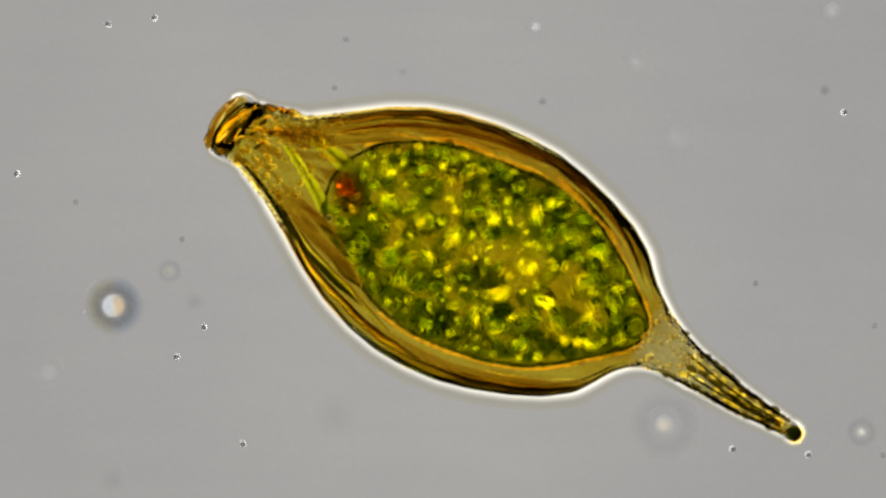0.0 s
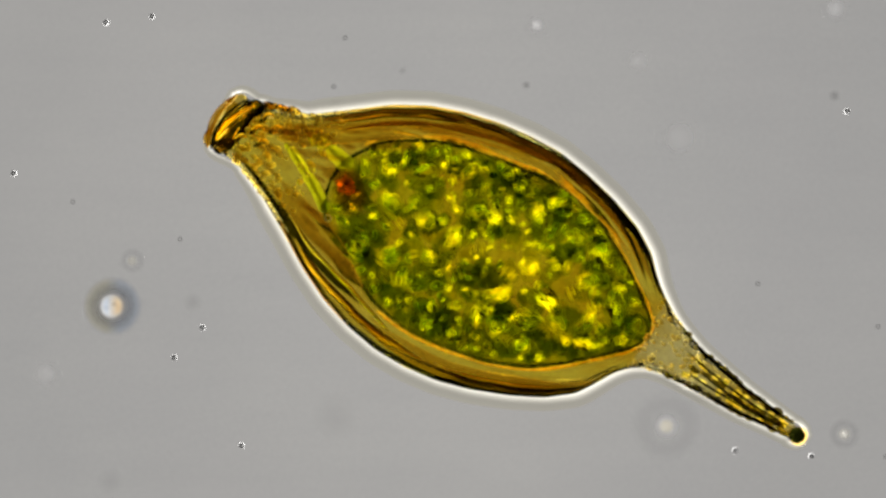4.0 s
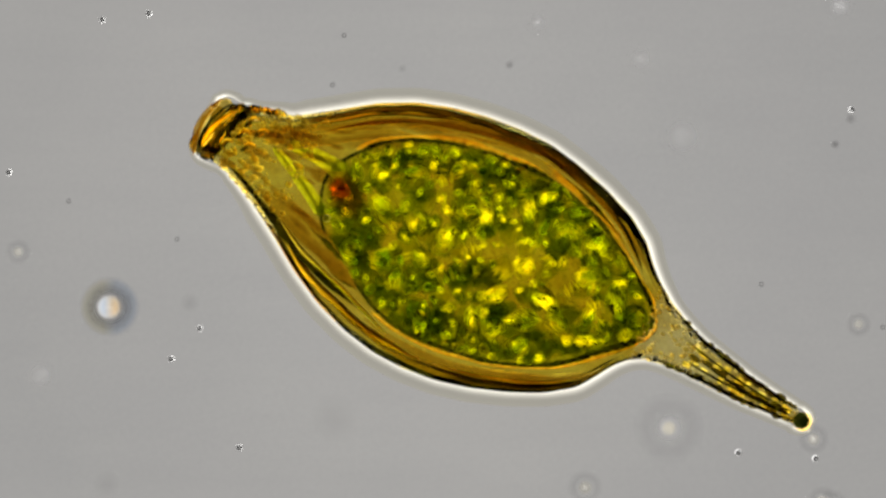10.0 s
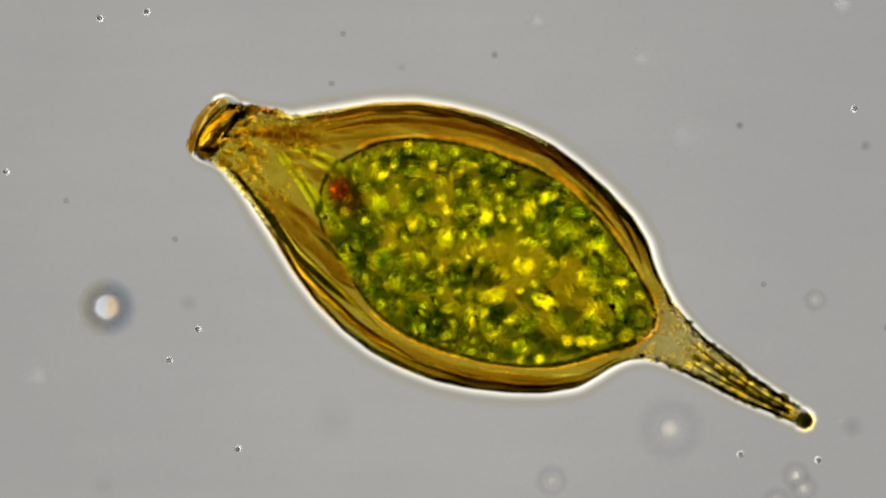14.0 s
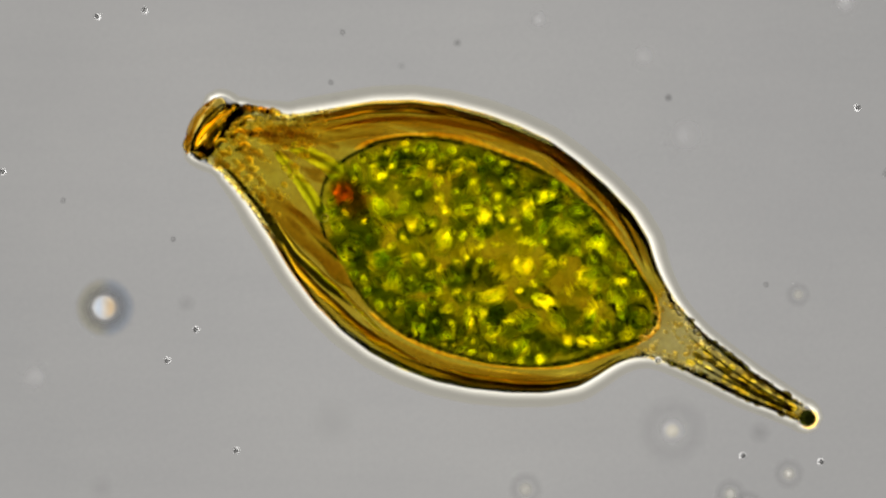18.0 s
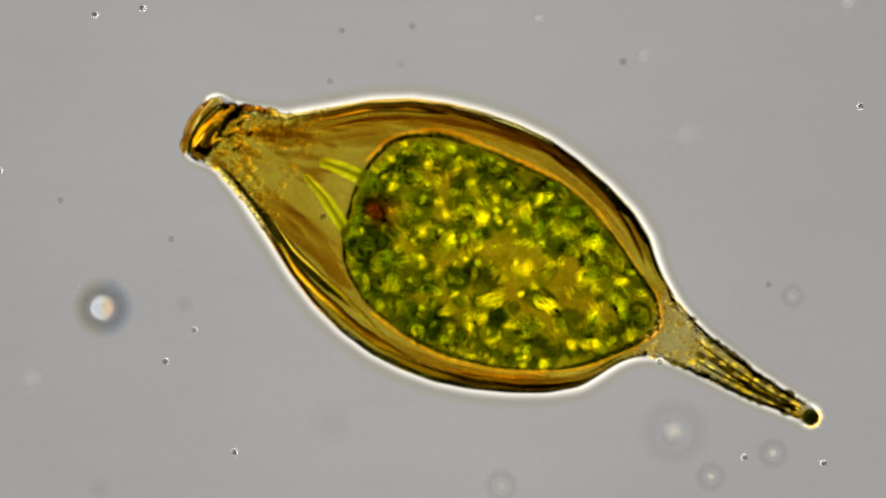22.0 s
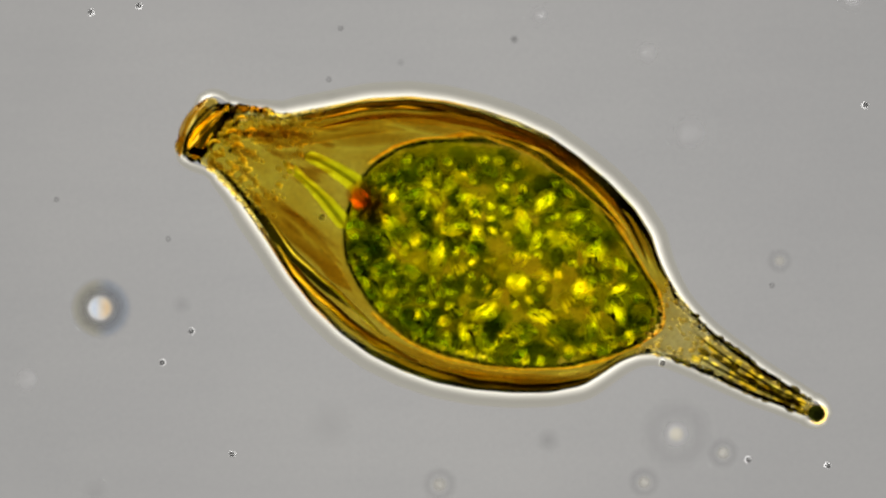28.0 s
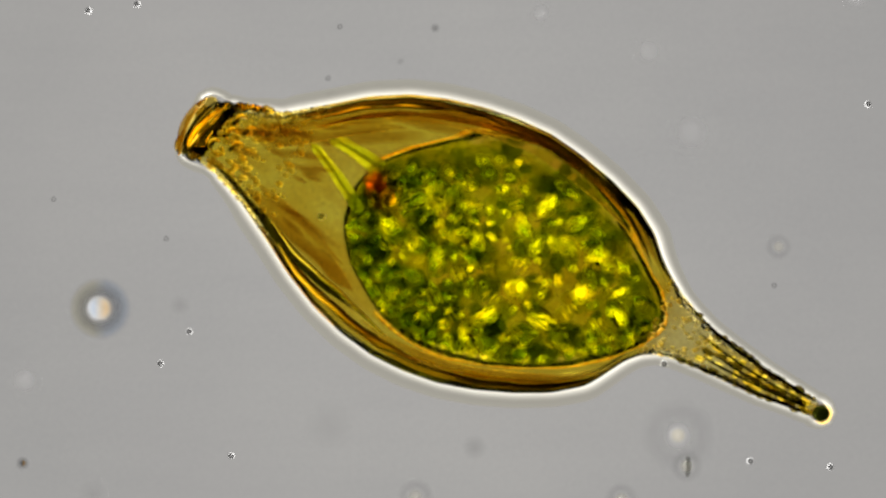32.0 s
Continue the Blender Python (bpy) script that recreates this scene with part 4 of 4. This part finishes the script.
DRIFT = [
    (22, SOFT, [(0, 1220, 960), (6, 1110, 900), (9, 1053, 872), (13, 990, 850), (19, 920, 868), (23, 873, 858), (28, 778, 858), (32, 735, 880)]),
    (20, SOFT, [(0, 1700, 900), (13, 1400, 890), (19, 1280, 868), (23, 1247, 842), (28, 1140, 854), (32, 1100, 884)]),
    (20, SOFT, [(0, 1525, 765), (6, 1475, 770), (9, 1445, 772), (13, 1422, 825), (19, 1300, 905), (32, 1100, 980)]),
    (16, PALE, [(0, 1620, 760), (9, 1540, 590), (13, 1458, 538), (19, 1410, 522), (23, 1400, 525), (28, 1380, 462), (32, 1378, 437)]),
    (16, PALE, [(0, 300, 480), (6, 180, 455), (9, 68, 448), (13, -60, 440), (32, -400, 430)]),
    (20, SOFT, [(0, 1560, 960), (13, 1430, 870), (19, 1390, 830), (23, 1358, 800), (28, 1280, 802), (32, 1215, 825)]),
]
drifting = []
for r, depth, path in ((9, 0.72, [(0, 2000, 300), (19, 1160, 158), (23, 1080, 97), (28, 910, 70), (32, 770, 50)]),
                       (24, 0.90, [(0, 2100, 700), (23, 1150, 775), (28, 970, 780), (32, 840, 792)]),
                       (9, 0.78, [(0, 960, 180), (9, 905, 120), (13, 886, 102), (19, 790, 70), (32, 520, -60)]),
                       (12, 0.82, [(0, 1460, 160), (9, 1500, 200), (13, 1524, 246), (19, 1580, 320), (32, 1700, 520)]),
                       (13, 0.64, [(0, -900, 1000), (25, -160, 850), (29, -20, 828), (32, 40, 820)])):
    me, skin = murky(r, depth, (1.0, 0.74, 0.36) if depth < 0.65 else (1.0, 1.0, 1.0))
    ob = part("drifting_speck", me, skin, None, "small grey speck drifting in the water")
    tagged(ob, category="particle", group="drifting specks")
    drifting.append((ob, path))
rod = part("drifting_rod", lump_mesh("drifting_rod", 5 * U, 19 * U, 5 * U, 0.2, 2.0, 1.6, 3), make_clear("grey_rod", (0.66, 0.66, 0.64), 1.08), None, "tiny dark rod drifting in the water")
tagged(rod, category="particle", group="drifting particles")
drifting.append((rod, [(0, 1900, 1000), (13, 1560, 905), (23, 1430, 1000), (28, 1310, 960), (30, 1262, 890), (32, 1217, 826)]))
for r, soft, path in DRIFT:
    wide = 1.5 * r * U
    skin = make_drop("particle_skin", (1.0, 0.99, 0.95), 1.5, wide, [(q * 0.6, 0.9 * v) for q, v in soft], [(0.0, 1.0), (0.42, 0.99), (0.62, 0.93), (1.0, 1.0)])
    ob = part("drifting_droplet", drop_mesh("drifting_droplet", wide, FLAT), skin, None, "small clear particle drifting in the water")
    tagged(ob, category="particle", group="drifting particles")
    drifting.append((ob, path))


# ---- swimmers that dash through the field ----
def swimmer(length, width, label):
    ob = new("swimming_alga")
    tagged(ob, label, "alga", "swimming algae")
    body = part("body", lump_mesh("body", 1, 1, 1, 0.03, length, 1.2, 3), SWIM, ob)
    body.scale = (length * U / 2, width * U / 2, width * U * 0.15)
    green = part("chloroplast", lump_mesh("chloroplast", 1, 1, 1, 0.05, 2.0, 1.4, 3), SWIM_GREEN, ob, "dark green chloroplast", pose(-0.01 * length * U, -0.06 * width * U, 0))
    green.scale = (length * 0.48 * U, width * 0.48 * U, width * 0.1 * U)
    for k in range(2):
        grain = part("grain", wedge_mesh("grain", 1.1, 1.0, 0.36, 0.3, k * 3.1, 1.2), SWIM_GRAIN, ob, "yellowish storage grain",
                     pose((k - 0.5) * length * 0.42 * U, -0.04 * width * U, 0.12 * width * U, 0, 0, 70 * k))
        grain.scale = (width * 0.27 * U,) * 3
    oval = [Vector((length / 2 * math.cos(a) * U, width / 2 * math.sin(a) * U, 0)) for a in (j * math.tau / 80 for j in range(80))]
    # this bead is made up, in place of the swimmer's bright optical halo
    part("swimmer_halo", rim_mesh("swimmer_halo", [q * 0.98 for q in oval], 0.40 * width * U, 0.07 * width * U), SWIM_HALO, ob, "clear bead for the bright halo")
    part("amber_rim", rim_mesh("amber_rim", [q * 0.90 for q in oval], 0.30 * width * U, 0.07 * width * U,
                               lambda q: 0.03 + max(0.0, q.y / (width * U / 2) * 0.8 + q.x / (length * U / 2) * 0.35)), AMBER_RIM, ob, "amber rim on one side")
    return ob


dasher_a = swimmer(205, 92, "blurred olive-green oval alga dashing past")
dasher_b = swimmer(100, 48, "small blurred olive oval alga dashing past")
dasher_c = swimmer(165, 90, "blurred green oval alga with two yellow plastids")


def motions():
    # the flask rocks and turns a little on the slide, and the cell with it
    rows = [(0, 0.0, 0.0, -28.47), (2, 0.0034, 0.0014, -28.58), (3.5, 0.0022, 0.0016, -28.63), (5.5, 0.0016, 0.0009, -28.52), (6, -0.0025, 0.0017, -27.59),
            (6.5, -0.0058, 0.0034, -26.84), (7, -0.0091, 0.0047, -26.44), (8, -0.0124, 0.0056, -26.38), (9.5, -0.0136, 0.0059, -26.29), (11, -0.0129, 0.007, -26.46),
            (12.5, -0.0131, 0.0072, -26.34), (14.5, -0.0144, 0.0059, -26.03), (16.5, -0.0172, 0.0071, -25.7), (18, -0.0162, 0.0079, -25.67), (19.5, -0.0158, 0.0081, -25.67),
            (21, -0.016, 0.0083, -25.73), (22, -0.0172, 0.0086, -25.37), (23.5, -0.0166, 0.0088, -25.33), (25, -0.0183, 0.0088, -24.89), (25.5, -0.0192, 0.0082, -24.82),
            (27.5, -0.0195, 0.0096, -24.59), (28.5, -0.0165, 0.0105, -24.7), (30, -0.015, 0.0115, -24.77), (31, -0.0145, 0.0118, -24.67), (32, -0.015, 0.0117, -24.55)]
    path = [(t, pose(x, y, MID, 0, 0, a)) for t, x, y, a in rows]
    walk(lorica, path)
    walk(cell, path)

    # the cell draws back from the mouth and rounds off; all that is in it is carried along and rolls slowly
    rolled = [(0, 0), (6, 0), (9, 3), (17, 4), (25, 8), (28, 20), (32, 26)]

    def at_time(table, t):
        return float(np.interp(t, [q[0] for q in table], [q[1] for q in table]))

    def carried_to(p, size, t):
        """Where something that lies at p in the eased cell is at t."""
        turn, q = radians(at_time(rolled, t) - 4), stage(t)
        s, y, z = p.x - CORE_S, p.y - CORE_Y, p.z
        y, z = y * math.cos(turn) - z * math.sin(turn), y * math.sin(turn) + z * math.cos(turn)
        deg = math.degrees(math.atan2(y, s))
        reach = reach_at(deg, q)
        r = min(math.hypot(s, y) * reach / reach_at(deg, 1.0), reach - 0.95 * size - 3)
        return CORE_S + r * math.cos(radians(deg)), CORE_Y + r * math.sin(radians(deg)), z

    for p, size, ob in plastids:
        spin = random.uniform(-180, 180)
        walk(ob, [(t, pose(*(q * U for q in carried_to(p, size, t)), spin * 0.1, spin * 0.07, spin + 0.5 * at_time(rolled, t))) for t in STAGE_TIMES])
    for p, size, ob, lean in needles:
        walk(ob, [(t, pose(*(q * U for q in carried_to(p, size, t)), 0, 0, lean)) for t in STAGE_TIMES])
    for ob, deg, half, out in skin_pieces:
        rows = []
        for t in STAGE_TIMES:
            a, b = (edge_at(deg + d, stage(t), out) for d in (-half, half))
            rows.append((t, pose(*((a + b) / 2 * U), 0, 0, math.degrees(math.atan2(b.y - a.y, b.x - a.x)))))
        walk(ob, rows)
    walk(eyespot, [(t, pose(s * U, y * U, (z + 14) * U, 0, 0, a + 130)) for t, s, y, z, a in
                   ((0, -203, 14, 70, 0), (6, -202, 15, 70, 2), (9, -195, 14, 72, 6), (13, -192, 14, 72, 8), (17, -187, 13, 74, 10), (19, -168, 10, 74, 20), (21, -135, 9, 62, 30),
                    (23, -104, 8, 52, 36), (25, -123, 10, 60, 30), (28, -143, 16, 76, 20), (30, -140, 31, 74, 8), (32, -131, 48, 74, 0))])
    walk(canal_a, [(t, pose(s * U, y * U, 20 * U, 0, 0, a)) for t, s, y, a in
                   ((0, -260, 53, -12), (6, -258, 52, -12), (9, -253, 43, -2), (17, -246, 42, -4), (19, -238, 43, -4), (21, -196, 46, 2), (23, -182, 46, 2), (25, -190, 45, -2), (28, -205, 41, -6), (32, -179, 79, -9))])
    walk(canal_b, [(t, pose(s * U, y * U, 10 * U, 0, 0, a)) for t, s, y, a in
                   ((0, -272, -6, -31), (6, -270, -6, -31), (9, -266, -6, -28), (17, -252, -8, -29), (19, -242, -10, -29), (21, -200, -18, -29), (23, -186, -22, -29), (25, -196, -16, -26), (28, -212, -8, -22), (32, -193, 28, -31))])

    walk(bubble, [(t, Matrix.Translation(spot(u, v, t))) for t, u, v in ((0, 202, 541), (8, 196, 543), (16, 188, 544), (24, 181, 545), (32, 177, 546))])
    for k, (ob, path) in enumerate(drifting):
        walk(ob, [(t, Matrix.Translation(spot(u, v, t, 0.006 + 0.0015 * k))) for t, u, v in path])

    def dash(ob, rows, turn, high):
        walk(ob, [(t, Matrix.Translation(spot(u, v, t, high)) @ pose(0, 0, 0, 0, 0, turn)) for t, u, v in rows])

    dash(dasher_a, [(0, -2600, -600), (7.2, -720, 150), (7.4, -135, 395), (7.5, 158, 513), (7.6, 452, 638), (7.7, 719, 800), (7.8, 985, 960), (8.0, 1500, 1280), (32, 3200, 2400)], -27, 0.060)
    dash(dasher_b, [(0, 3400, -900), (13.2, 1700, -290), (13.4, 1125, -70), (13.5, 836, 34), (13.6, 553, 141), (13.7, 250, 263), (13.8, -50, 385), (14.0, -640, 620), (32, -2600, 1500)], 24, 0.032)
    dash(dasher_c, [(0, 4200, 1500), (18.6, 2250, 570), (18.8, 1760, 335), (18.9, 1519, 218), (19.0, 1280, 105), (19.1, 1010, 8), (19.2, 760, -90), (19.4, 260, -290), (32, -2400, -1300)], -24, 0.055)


motions()
